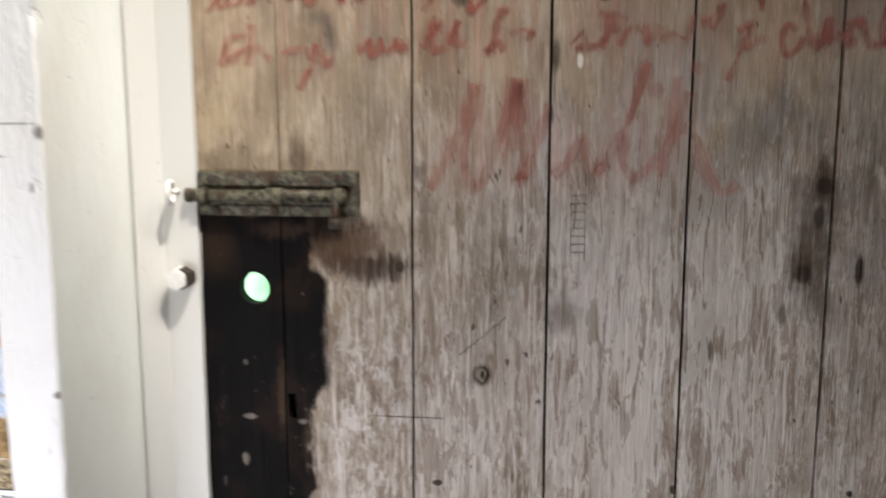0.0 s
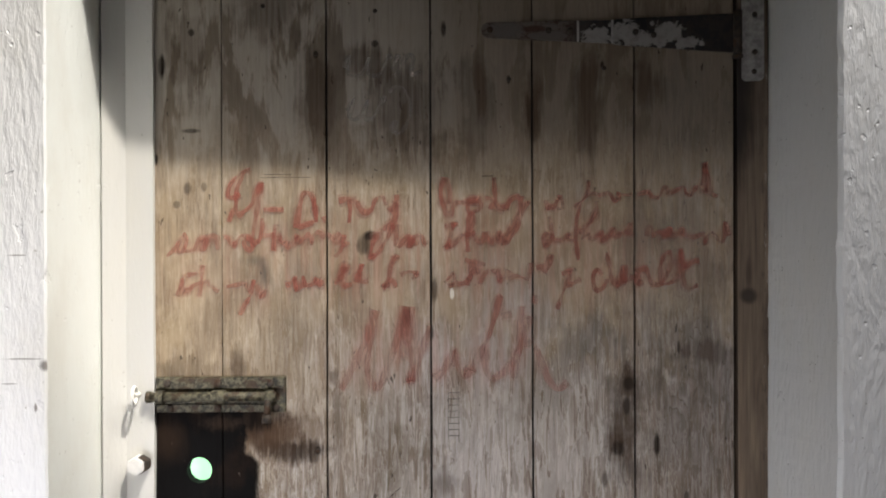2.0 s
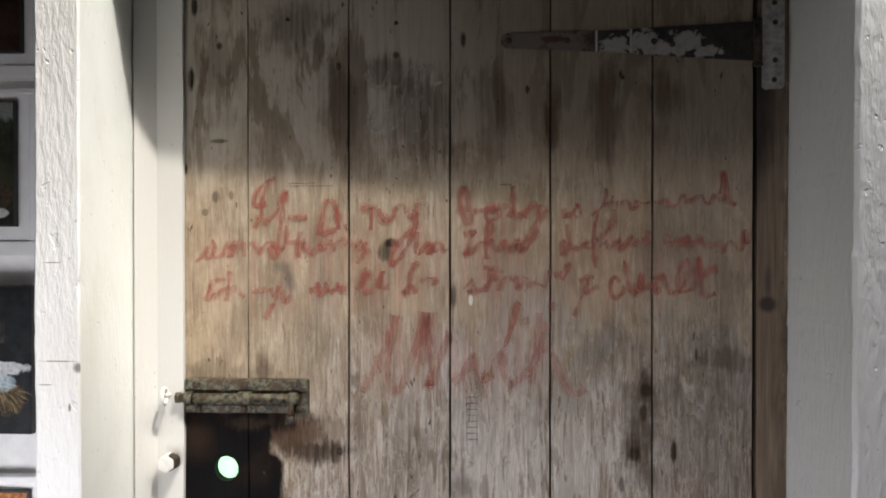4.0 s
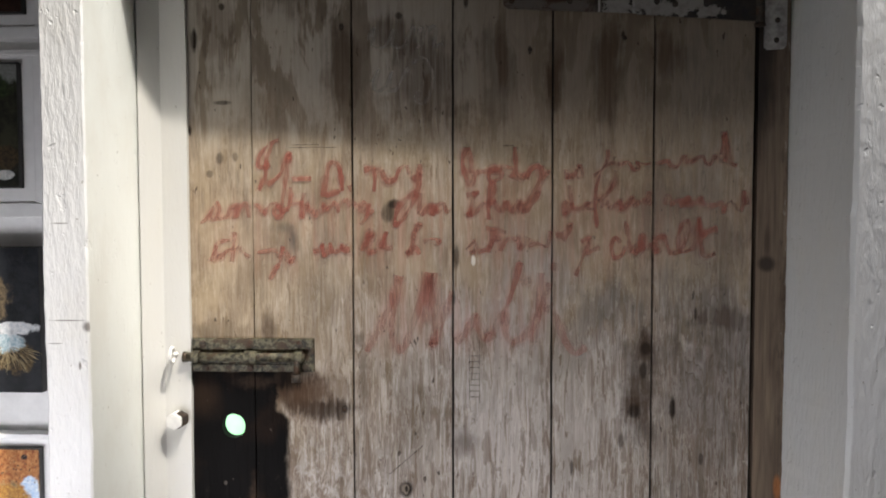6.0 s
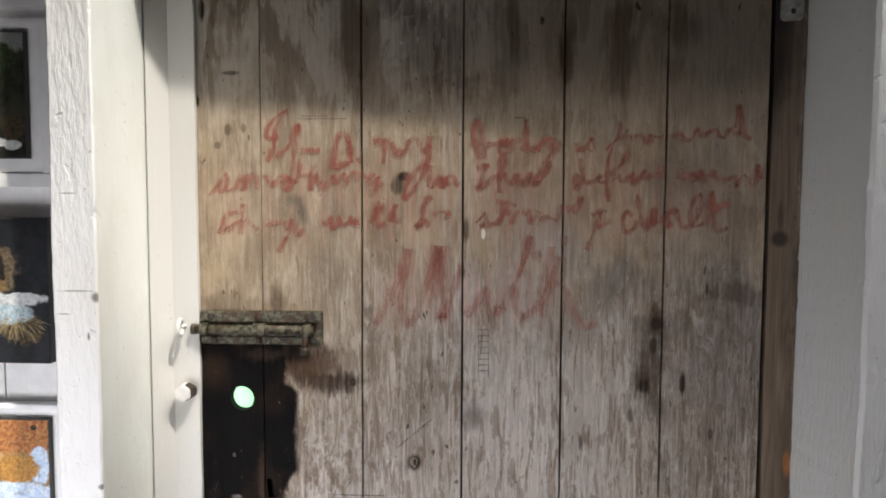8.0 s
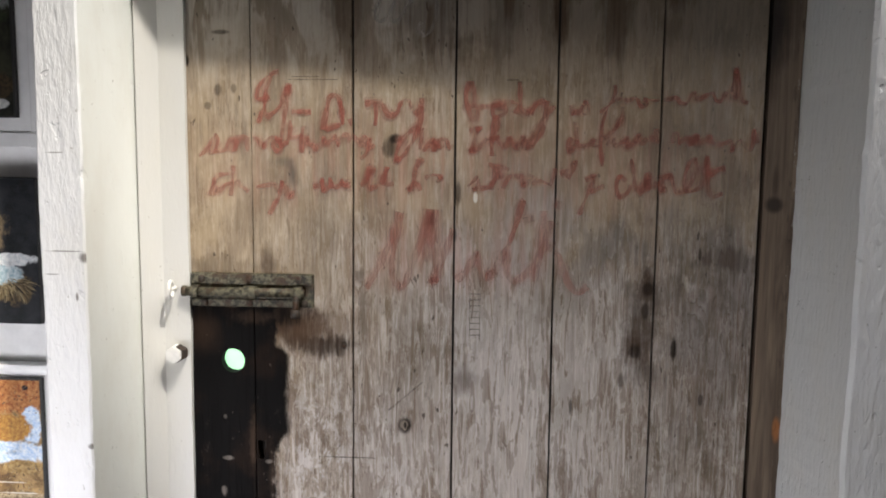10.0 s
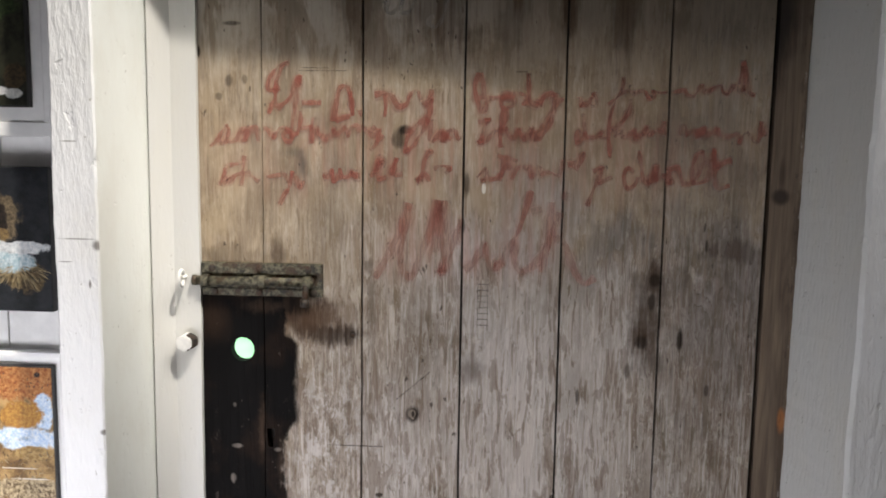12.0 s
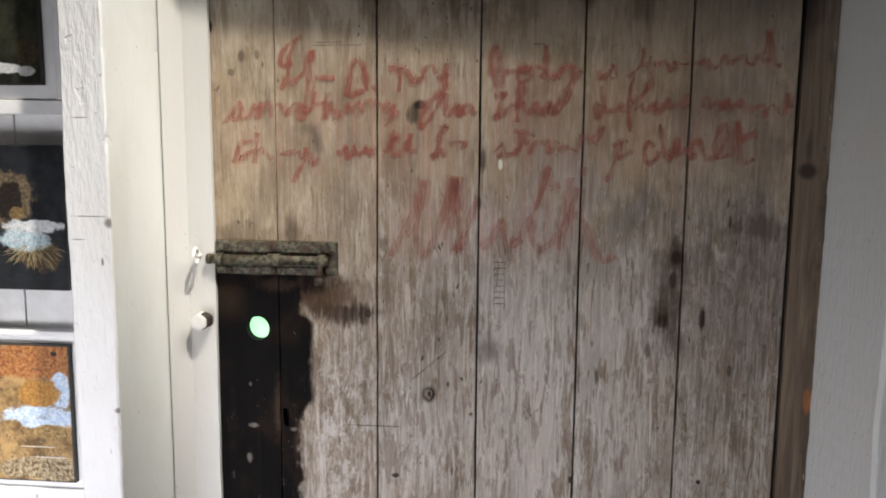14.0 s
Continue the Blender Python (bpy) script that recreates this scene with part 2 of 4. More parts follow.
    # knots and old holes
    for x, z, rx, rz, k in ((0.298, 1.424, 0.010, 0.008, 1.0), (0.289, 1.411, 0.011, 0.017, 0.72), (0.313, 1.010, 0.012, 0.014, 1.0),
                            (0.015, 1.763, 0.006, 0.016, 0.9), (0.010, 1.659, 0.006, 0.018, 0.9), (0.051, 1.706, 0.005, 0.006, 0.9),
                            (0.002, 1.530, 0.003, 0.009, 0.9), (0.045, 1.490, 0.006, 0.010, 0.6), (0.068, 1.492, 0.005, 0.008, 0.5),
                            (0.030, 1.468, 0.006, 0.006, 0.6), (0.05, 1.57, 0.014, 0.004, 0.7), (0.224, 1.127, 0.005, 0.006, 1.0),
                            (0.223, 1.675, 0.004, 0.006, 0.9), (0.382, 1.29, 0.004, 0.012, 0.6), (0.264, 0.884, 0.007, 0.004, 0.9),
                            (0.694, 1.133, 0.005, 0.017, 0.95), (0.40, 1.71, 0.004, 0.012, 0.8), (0.305, 1.69, 0.006, 0.006, 0.8),
                            (0.49, 1.64, 0.003, 0.007, 0.8), (0.62, 1.66, 0.003, 0.006, 0.8), (0.52, 0.89, 0.004, 0.006, 0.8), (0.655, 1.218, 0.009, 0.011, 0.8), (0.652, 1.186, 0.006, 0.014, 0.7),
                            (0.640, 1.128, 0.010, 0.012, 0.8), (0.622, 1.085, 0.005, 0.014, 0.6), (0.552, 1.045, 0.003, 0.014, 0.7), (0.735, 1.06, 0.004, 0.010, 0.7), (0.725, 1.268, 0.003, 0.010, 0.7)):
        colour = spot(colour, k, x, z, rx, rz, 0.5, (0.022, 0.016, 0.012), 0.35, rough_edge)
    for x, z, rx, rz in ((0.3115, 1.011, 0.007, 0.008), (0.313, 1.006, 0.003, 0.005)):
        colour = spot(colour, 0.75, x, z, rx, rz, 0.4, (0.30, 0.25, 0.20), 0.5, rough_edge)
    colour = spot(colour, 0.9, 0.3135, 1.010, 0.0025, 0.006, 0.4, (0.02, 0.015, 0.012), 0.5, rough_edge)
    colour = spot(colour, 0.95, 0.4105, 1.343, 0.0035, 0.009, 0.3, (0.78, 0.74, 0.66), 0.5, rough_edge)
    colour = spot(colour, 0.7, 0.386, 1.35, 0.005, 0.022, 0.5, (0.03, 0.022, 0.016), 0.5, rough_edge)
    # black ghost of the old lock plate
    band = t.m("MULTIPLY", t.step(p[2], 0.968, 0.998), t.step(p[2], 1.128, 1.106))
    ragged = t.m("SUBTRACT", t.m("ADD", t.m("MULTIPLY", smear, 0.6), t.m("MULTIPLY", rough_edge, 0.4)), 0.5)
    edge_x = t.m("ADD", t.m("MULTIPLY_ADD", band, 0.020, 0.121), t.m("MULTIPLY", ragged, t.m("MULTIPLY_ADD", band, -0.07, 0.10)))
    side = t.step(t.m("SUBTRACT", p[0], edge_x), 0.008, -0.005)
    under = t.step(t.m("ADD", p[2], t.m("MULTIPLY", t.m("SUBTRACT", cloud, 0.5), 0.03)), 1.198, 1.180)
    black = t.m("MULTIPLY", side, under)
    brown = t.blob(p, 0.015, 1.145, 0.028, 0.035, 0.9, cloud)
    bare = t.m("MULTIPLY", t.step(t.noise(t.at((110, 10, 60)), 1, 3, 0.6), 0.70, 0.74), 0.5)
    low = t.step(p[2], 1.04, 0.94)
    bare = t.m("MAXIMUM", bare, t.m("MULTIPLY", t.m("MULTIPLY", low, t.step(blotch, 0.60, 0.66)), t.step(p[0], 0.075, 0.12, 0.25, 0.8)))
    tint = t.mix(t.m("MULTIPLY", brown, 0.35), soot, (0.06, 0.034, 0.02))
    tint = t.mix(t.step(cloud, 0.50, 0.66, 0.0, 0.7), tint, (0.018, 0.011, 0.008))
    tint = t.mix(bare, tint, (0.20, 0.155, 0.135))
    colour = t.mix(black, colour, tint)
    for x, z, rx, rz, k in ((0.050, 0.952, 0.009, 0.004, 0.5), (0.043, 0.902, 0.005, 0.008, 0.45), (0.047, 1.015, 0.003, 0.004, 0.35), (0.112, 0.948, 0.006, 0.004, 0.5)):
        colour = spot(colour, k, x, z, rx, rz, 0.5, (0.30, 0.26, 0.23), 0.9, rough_edge)
    for x, z, rx, rz, k in ((0.088, 0.975, 0.006, 0.05, 0.5), (0.092, 1.165, 0.03, 0.012, 0.4), (0.118, 0.93, 0.008, 0.05, 0.35)):
        colour = spot(colour, k, x, z, rx, rz, 0.9, (0.10, 0.065, 0.045), 1.2, rough_edge)
    height = t.m("ADD", t.m("MULTIPLY", fine, 0.5), t.m("MULTIPLY", t.step(worn, 0.40, 0.60), 0.5))
    rough = t.m("SUBTRACT", 0.75, t.m("MULTIPLY", black, 0.1))
    t.bsdf.inputs["Specular IOR Level"].default_value = 0.06
    return t.done(colour, rough, height, 0.0012, strength=0.7)


def hanging_stile():
    t = Tree("brown_stile_wood")
    p = t.xyz()
    fine = t.noise(t.at((220, 20, 9), 10), 1, 5, 0.6)
    grain = t.noise(t.at((60, 10, 4), 10), 1, 5, 0.6, 0.8)
    cloud = t.noise(t.at((20, 4, 10)), 1, 4)
    colour = t.mix(t.step(grain, 0.3, 0.7), (0.085, 0.057, 0.038), (0.25, 0.185, 0.130))
    colour = t.mix(t.step(fine, 0.3, 0.6, 0.5, 0.0), colour, (0.07, 0.05, 0.035))
    # near-black round the hinge: the shade of the recess painted on the wood
    colour = t.mix(t.m("MULTIPLY", t.blob(p, 0.812, 1.66, 0.034, 0.17, 0.8, cloud), 0.92), colour, (0.02, 0.015, 0.012))
    colour = t.mix(t.m("MULTIPLY", t.blob(p, 0.822, 1.339, 0.014, 0.013, 0.5, cloud, 0.3), 0.9), colour, (0.025, 0.016, 0.011))
    colour = t.mix(t.m("MULTIPLY", t.blob(p, 0.822, 1.37, 0.006, 0.03, 0.8, cloud, 0.4), 0.7), colour, (0.04, 0.025, 0.017))
    colour = t.mix(t.m("MULTIPLY", t.blob(p, 0.842, 1.02, 0.007, 0.022, 0.5, cloud, 0.5), 0.8), colour, (0.42, 0.15, 0.04))
    bare = t.noise(t.at((160, 20, 40)), 1, 5, 0.65)
    colour = t.mix(t.m("MULTIPLY", t.step(p[0], 0.832, 0.848), t.step(bare, 0.55, 0.62, 0.0, 0.6)), colour, (0.03, 0.022, 0.016))
    colour = t.mix(t.m("MULTIPLY", t.step(p[0], 0.838, 0.850), t.step(bare, 0.40, 0.34, 0.0, 0.8)), colour, (0.62, 0.60, 0.57))
    return t.done(colour, 0.7, fine, 0.001, strength=0.6)


def painted_timber(name, tone=(0.80, 0.79, 0.75), relief=0.0016, scale=1.0, cracks=()):
    """Thick brushed white paint over old rough timber."""
    t = Tree(name)
    brush = t.noise(t.at((130 * scale, 130 * scale, 14 * scale), 9), 1, 4, 0.55, 1.0)
    rings = t.noise(t.at((28, 28, 6), 9), 1, 2, 0.5, 2.5)
    band = t.m("SINE", t.m("MULTIPLY", rings, 70))
    lumps = t.noise(t.at((135, 135, 42), 9), 1, 3, 0.55, 0.3)
    pits = t.step(t.noise(t.at((70, 70, 55), 4), 1, 3, 0.5), 0.66, 0.72)
    dirt = t.noise(t.at((14, 14, 8), 9), 1, 5, 0.6)
    specks = t.noise(t.at((190, 190, 120), 9), 1, 2, 0.5)
    colour = t.mix(t.step(dirt, 0.4, 0.75, 0.0, 0.35), tone, (0.66, 0.63, 0.56))
    colour = t.mix(t.step(specks, 0.735, 0.76, 0.0, 0.5), colour, (0.22, 0.19, 0.15))
    p = t.xyz()
    for x, z, rx, rz, y in cracks:
        near = t.m("MULTIPLY", t.blob(p, x, z, rx, rz, 0.6, lumps, 0.4), t.step(p[1], y + 0.006, y))
        colour = t.mix(t.m("MULTIPLY", near, 0.85), colour, (0.12, 0.10, 0.085))
    height = t.m("ADD", t.m("MULTIPLY", brush, 0.25), t.m("ADD", t.m("MULTIPLY", lumps, 0.9), t.m("MULTIPLY", band, 0.012)))
    height = t.m("SUBTRACT", height, t.m("MULTIPLY", pits, 0.5))
    return t.done(colour, t.step(lumps, 0.3, 0.7, 0.42, 0.6), height, relief, strength=0.7)


def plain(name, colour, rough=0.6, metal=0.0, vary=0.12, scale=30.0, relief=0.0004):
    t = Tree(name)
    n = t.noise(t.at((scale, scale, scale), 5), 1, 5, 0.6)
    low = tuple(c * (1 - 2 * vary) for c in colour)
    high = tuple(min(1.0, c * (1 + vary)) for c in colour)
    return t.done(t.mix(t.step(n, 0.3, 0.7), low, high), rough, n, relief, metal, strength=0.6)


def rusty_metal(name, a=(0.026, 0.023, 0.016), b=(0.165, 0.15, 0.10), c=(0.055, 0.030, 0.016)):
    t = Tree(name)
    n = t.noise(t.at((140, 140, 140)), 1, 5, 0.65)
    k = t.noise(t.at((60, 60, 70)), 1, 4, 0.6)
    colour = t.mix(t.step(n, 0.38, 0.62), a, b)
    colour = t.mix(t.step(k, 0.52, 0.62, 0.0, 0.8), colour, c)
    return t.done(colour, t.step(n, 0.3, 0.7, 0.45, 0.75), n, 0.0012, 0.35, strength=0.8)


def strap_metal():
    """Rusty strap with pale paint flaking towards the tip, black near the hinge."""
    t = Tree("flaking_strap_metal")
    p = t.xyz()
    n = t.noise(t.at((90, 40, 90)), 1, 5, 0.65)
    ragged = t.noise(t.at((75, 10, 85)), 1, 5, 0.65)
    colour = t.mix(t.step(n, 0.4, 0.6), (0.012, 0.012, 0.013), (0.030, 0.022, 0.018))
    colour = t.mix(t.step(p[0], 0.61, 0.55, 0.0, 0.8), colour, t.mix(t.step(ragged, 0.44, 0.54), (0.075, 0.036, 0.022), (0.16, 0.135, 0.11)))
    cover = 0.0
    for x, z, rx, rz in ((0.488, 1.707, 0.022, 0.010), (0.545, 1.700, 0.022, 0.007), (0.545, 1.712, 0.012, 0.004), (0.612, 1.699, 0.020, 0.012), (0.650, 1.703, 0.018, 0.015),
                         (0.680, 1.694, 0.030, 0.010), (0.708, 1.702, 0.020, 0.016), (0.738, 1.690, 0.018, 0.008)):
        cover = t.m("MAXIMUM", cover, t.blob(p, x, z, rx * 1.1, rz * 1.1, 0.10, ragged, 1.7))
    pale = t.mix(t.step(n, 0.45, 0.7), (0.30, 0.285, 0.265), (0.21, 0.195, 0.18))
    pale = t.mix(t.step(p[0], 0.60, 0.57), pale, (0.12, 0.105, 0.09))
    colour = t.mix(cover, colour, pale)
    colour = t.mix(t.m("MULTIPLY", t.step(p[0], 0.5835, 0.585), t.step(p[0], 0.588, 0.5865)), colour, (0.45, 0.43, 0.40))
    colour = t.mix(t.m("MULTIPLY", t.blob(p, 0.525, 1.709, 0.018, 0.006, 0.4, ragged, 0.6), 0.9), colour, (0.055, 0.022, 0.012))
    return t.done(colour, 0.65, t.m("ADD", n, cover), 0.001, strength=0.8)


def crayon(name="red_crayon", colour=(0.43, 0.125, 0.085), cover=0.62):
    """Wax crayon that caught on the raised grain only."""
    t = Tree(name)
    streak = t.noise(t.at((150, 20, 26)), 1, 5, 0.65)
    patch = t.noise(t.at((45, 10, 30)), 1, 4, 0.6)
    a = t.m("ADD", t.m("MULTIPLY", streak, 0.6), t.m("MULTIPLY", patch, 0.4))
    alpha = t.step(a, 0.34, 0.62, cover * 0.12, cover)
    return t.done(t.mix(streak, colour, tuple(c * 0.75 for c in colour)), 0.8, alpha=alpha)


def canvas_paint(name, rows):
    """Thick paint: patches of colour, each with its spot and its ragged edge."""
    t = Tree(name)
    p = t.xyz()
    wob = t.noise(t.at((40, 10, 40)), 1, 5, 0.65)
    fine = t.noise(t.at((190, 20, 190)), 1, 5, 0.7)
    speck = t.noise(t.at((330, 20, 330)), 1, 2, 0.5)
    ground, *spots = rows
    colour = t.mix(t.step(t.noise(t.at((30, 10, 30)), 1, 5, 0.7), 0.35, 0.65), ground[0], ground[1])
    for x, z, rx, rz, a, b in spots:
        c = t.mix(t.step(fine, 0.35, 0.65), a, b)
        colour = t.mix(t.blob(p, x, z, rx, rz, 0.18, wob, 0.75), colour, c)
    colour = t.mix(t.step(speck, 0.66, 0.72, 0.0, 0.5), colour, (0.02, 0.015, 0.012))
    colour = t.mix(t.step(t.noise(t.at((55, 20, 75)), 1, 6, 0.7), 0.5, 0.75, 0.0, 0.55), colour, (0.02, 0.016, 0.014))
    t.bsdf.inputs["Specular IOR Level"].default_value = 0.2
    return t.done(colour, 0.45, fine, 0.0012, strength=0.7)


def glow(name, a, b, strength):
    """Far bright greenery, out of focus."""
    t = Tree(name)
    n = t.noise(t.at((2.2, 2.2, 2.2)), 1, 3, 0.5)
    t.put(t.bsdf.inputs["Base Color"], (0.0, 0.0, 0.0))
    t.put(t.bsdf.inputs["Emission Color"], t.mix(t.step(n, 0.35, 0.65), a, b))
    t.put(t.bsdf.inputs["Emission Strength"], strength)
    return t.mat


BOARDS = weathered_boards()
STILE = hanging_stile()
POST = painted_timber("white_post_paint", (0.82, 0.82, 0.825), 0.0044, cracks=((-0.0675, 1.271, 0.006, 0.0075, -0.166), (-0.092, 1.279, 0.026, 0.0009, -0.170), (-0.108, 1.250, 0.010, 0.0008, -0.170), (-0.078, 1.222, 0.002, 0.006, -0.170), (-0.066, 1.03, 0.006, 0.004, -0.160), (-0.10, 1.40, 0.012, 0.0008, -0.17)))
# same white paint made greyer, the weak light of the reveal in its tone
REVEAL = painted_timber("shaded_reveal_paint", (0.64, 0.64, 0.635), 0.0040)
# smoother paint for the post's right side, its sunlit greenish tone mixed in
POST_SIDE = painted_timber("sunlit_post_side_paint", (0.80, 0.815, 0.78), 0.0018)
JAMB = painted_timber("white_jamb_paint", (0.64, 0.63, 0.605), 0.0008, 0.6)
PANEL = plain("white_panelling", (0.84, 0.835, 0.825), 0.55, vary=0.05)
FRAME_WHITE = plain("white_frame_paint", (0.89, 0.885, 0.875), 0.5, vary=0.03)
PLASTER = plain("white_plaster", (0.74, 0.73, 0.71), 0.85, vary=0.05, scale=8)
# unseen room surfaces, dark only to hold down bounced light
ROOM = plain("dark_room_shell", (0.11, 0.095, 0.085), 0.9, vary=0.06, scale=8)
FLOOR = plain("dark_room_floor", (0.085, 0.07, 0.055), 0.7, vary=0.15, scale=12)
RUST = rusty_metal("mossy_rusted_iron")
RUST_DARK = rusty_metal("dark_rusted_iron", (0.03, 0.025, 0.02), (0.08, 0.06, 0.045), (0.06, 0.028, 0.012))
STRAP = strap_metal()
PLATE = plain("grey_painted_iron", (0.36, 0.345, 0.325), 0.6, vary=0.2, scale=90, relief=0.0008)
KNOB = plain("white_painted_iron", (0.80, 0.78, 0.74), 0.4, vary=0.06, scale=90)
DARK = plain("dark_backing", (0.02, 0.016, 0.013), 0.9)
RED = crayon()
RED_FAINT = crayon("faint_red_crayon", (0.54, 0.20, 0.145), 0.33)
RED_SOFT = crayon("worn_red_crayon", (0.45, 0.145, 0.10), 0.52)
RED_TRACE = crayon("red_crayon_trace", (0.50, 0.21, 0.16), 0.15)
RED_DUST = crayon("red_crayon_dust", (0.50, 0.20, 0.15), 0.30)
CHALK = crayon("white_chalk", (0.55, 0.51, 0.45), 0.42)
PENCIL = crayon("dark_pencil", (0.035, 0.03, 0.027), 0.95)


# ---- mesh helpers ----
def part(name, bm, material, parent=None, label="", smooth=False):
    """One mesh object of a bmesh, under its thing."""
    me = bpy.data.meshes.new(name)
    bmesh.ops.recalc_face_normals(bm, faces=bm.faces)
    for f in bm.faces:
        f.smooth = smooth
    bm.to_mesh(me)
    bm.free()
    me.materials.append(material)
    ob = new(name, me)
    ob.parent = parent
    return tagged(ob, label) if label else ob


def box(lo, hi, bevel=0.0, cuts=0):
    bm = bmesh.new()
    bmesh.ops.create_cube(bm, size=1)
    for v in bm.verts:
        v.co = Vector([lo[i] + (v.co[i] + 0.5) * (hi[i] - lo[i]) for i in range(3)])
    if bevel:
        bmesh.ops.bevel(bm, geom=bm.edges[:], offset=bevel, segments=2, affect="EDGES", profile=0.5)
    return bm


def slab(outer, holes, y0, y1):
    """A flat piece in the x-z plane from y0 to y1, with its outline and its holes."""
    bm = bmesh.new()
    edges = []
    for loop in (outer, *holes):
        vs = [bm.verts.new((x, y0, z)) for x, z in loop]
        edges += [bm.edges.new((a, b)) for a, b in zip(vs, vs[1:] + vs[:1])]
    bmesh.ops.triangle_fill(bm, edges=edges, use_beauty=True, use_dissolve=False)
    got = bmesh.ops.extrude_face_region(bm, geom=bm.faces[:])
    bmesh.ops.translate(bm, verts=[v for v in got["geom"] if isinstance(v, bmesh.types.BMVert)], vec=(0, y1 - y0, 0))
    return bm


def ring(x, z, rx, rz, n=28):
    return [(x + rx * math.cos(2 * math.pi * i / n), z + rz * math.sin(2 * math.pi * i / n)) for i in range(n)]


def rod(a, b, r, n=14, cap=True):
    bm = bmesh.new()
    a, b = Vector(a), Vector(b)
    m = Matrix.Translation((a + b) / 2) @ (b - a).to_track_quat("Z", "Y").to_matrix().to_4x4()
    bmesh.ops.create_cone(bm, cap_ends=cap, segments=n, radius1=r, radius2=r, depth=(b - a).length, matrix=m)
    return bm


def join(*bms):
    """Several pieces of one part in one bmesh."""
    out = bmesh.new()
    for b in bms:
        me = bpy.data.meshes.new("piece")
        b.to_mesh(me)
        b.free()
        out.from_mesh(me)
        bpy.data.meshes.remove(me)
    return out


def screw(parent, x, y, z, r=0.0042, material=None):
    """A domed screw head with a slot."""
    bm = bmesh.new()
    bmesh.ops.create_uvsphere(bm, u_segments=10, v_segments=6, radius=r, matrix=Matrix.Translation((x, y, z)) @ Matrix.Diagonal((1, 0.45, 1, 1)))
    slot = box((x - r * 0.8, y - r * 0.47, z - 0.0005), (x + r * 0.8, y - r * 0.40, z + 0.0005))
    return part("screw", join(bm, slot), material or RUST_DARK, parent)


def empty(name, at=(0, 0, 0)):
    ob = new(name)
    ob.empty_display_size = 0.05
    ob.location = (0, 0, 0)
    return ob


def wavy(x, z0, z1, amount, seed, n=60, freq=9.0):
    """Points up an uneven edge."""
    return [(x + amount * noise.noise((seed, 0.3, freq * z)) + 0.4 * amount * noise.noise((seed + 5, 0.7, freq * 5 * z)), z)
            for z in (z0 + (z1 - z0) * i / n for i in range(n + 1))]


# ---- large structure ----
# unseen shell of the room; openings added for the sun and fill lamps
floor = tagged(part("floor", box((-1.9, -1.52, -0.1), (2.3, 0.3, 0.0)), FLOOR), "unseen room floor, dark to keep bounced light low", "floor", kind="structure")
ceiling = bmesh.new()
for lo, hi in (((-1.9, -1.52, 2.50), (2.3, ROOF_Y[0], 2.60)), ((-1.9, ROOF_Y[1], 2.50), (2.3, 0.3, 2.60)),
               ((-1.9, ROOF_Y[0], 2.50), (ROOF_X[0], ROOF_Y[1], 2.60)), ((ROOF_X[1], ROOF_Y[0], 2.50), (2.3, ROOF_Y[1], 2.60))):
    ceiling = join(ceiling, box(lo, hi))
tagged(part("ceiling", ceiling, ROOM), "unseen dark ceiling with an opening added to let the sun in", "ceiling", kind="structure")
west = join(box((-2.0, -1.52, 0), (-1.9, -1.32, 2.50)), box((-2.0, -0.58, 0), (-1.9, 0.3, 2.50)), box((-2.0, -1.32, 0), (-1.9, -0.58, 0.33)), box((-2.0, -1.32, 1.17), (-1.9, -0.58, 2.50)))
tagged(part("wall_west", west, ROOM), "unseen dark side wall with an opening added for a fill lamp", "wall", kind="structure")
tagged(part("wall_east", box((2.3, -1.52, 0), (2.4, 0.3, 2.50)), ROOM), "unseen side wall, dark to keep bounced light low", "wall", kind="structure")
back = slab([(-1.9, 0), (2.3, 0), (2.3, 2.50), (-1.9, 2.50)], [[(-0.98, 0.06), (0.14, 0.06), (0.14, 0.74), (-0.98, 0.74)]], -1.62, -1.52)
tagged(part("wall_south", back, ROOM), "unseen dark back wall with an opening added for a fill lamp", "wall", kind="structure")

# wall of the door: a deep timber reveal with the door at its back
tagged(part("wall_north", join(box((0.98, -0.170, 0), (2.3, 0.02, 2.50)), box((-0.068, -0.168, 2.06), (0.98, 0.02, 2.50))), PLASTER),
       "white painted wall beside and above the old door", "wall", kind="structure")
# unseen underside drops to the right only to tilt its shadow on the door
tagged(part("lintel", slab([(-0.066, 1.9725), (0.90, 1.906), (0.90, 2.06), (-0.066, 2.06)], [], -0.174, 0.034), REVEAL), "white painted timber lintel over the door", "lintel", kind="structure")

tagged(part("ground", box((-16, -16, -0.3), (16, 16, -0.12)), plain("dark_soil", (0.05, 0.05, 0.035), 0.9)), "dark bare soil round the building", "ground", kind="structure")
backdrop = part("backdrop", box((-3.5, 3.4, -1.5), (3.5, 3.45, 4.0)), glow("bright_greenery", (0.30, 0.85, 0.36), (0.62, 1.0, 0.66), 1.6))
tagged(backdrop, "bright blurred greenery outside behind the door", "backdrop", kind="structure")


# unseen block added across the yard; the sun stands just over its top edge
sun_block = box((-7, 0, -0.12), (7, 5, 11.68), 0.02)
bmesh.ops.transform(sun_block, matrix=pose(4.57, -4.18, 0, 0, 0, 45.8 - 180), verts=sun_block.verts)
tagged(part("building_opposite", sun_block, PLASTER), "unseen tall block added to keep the sun off the hinge side", "building", kind="structure")


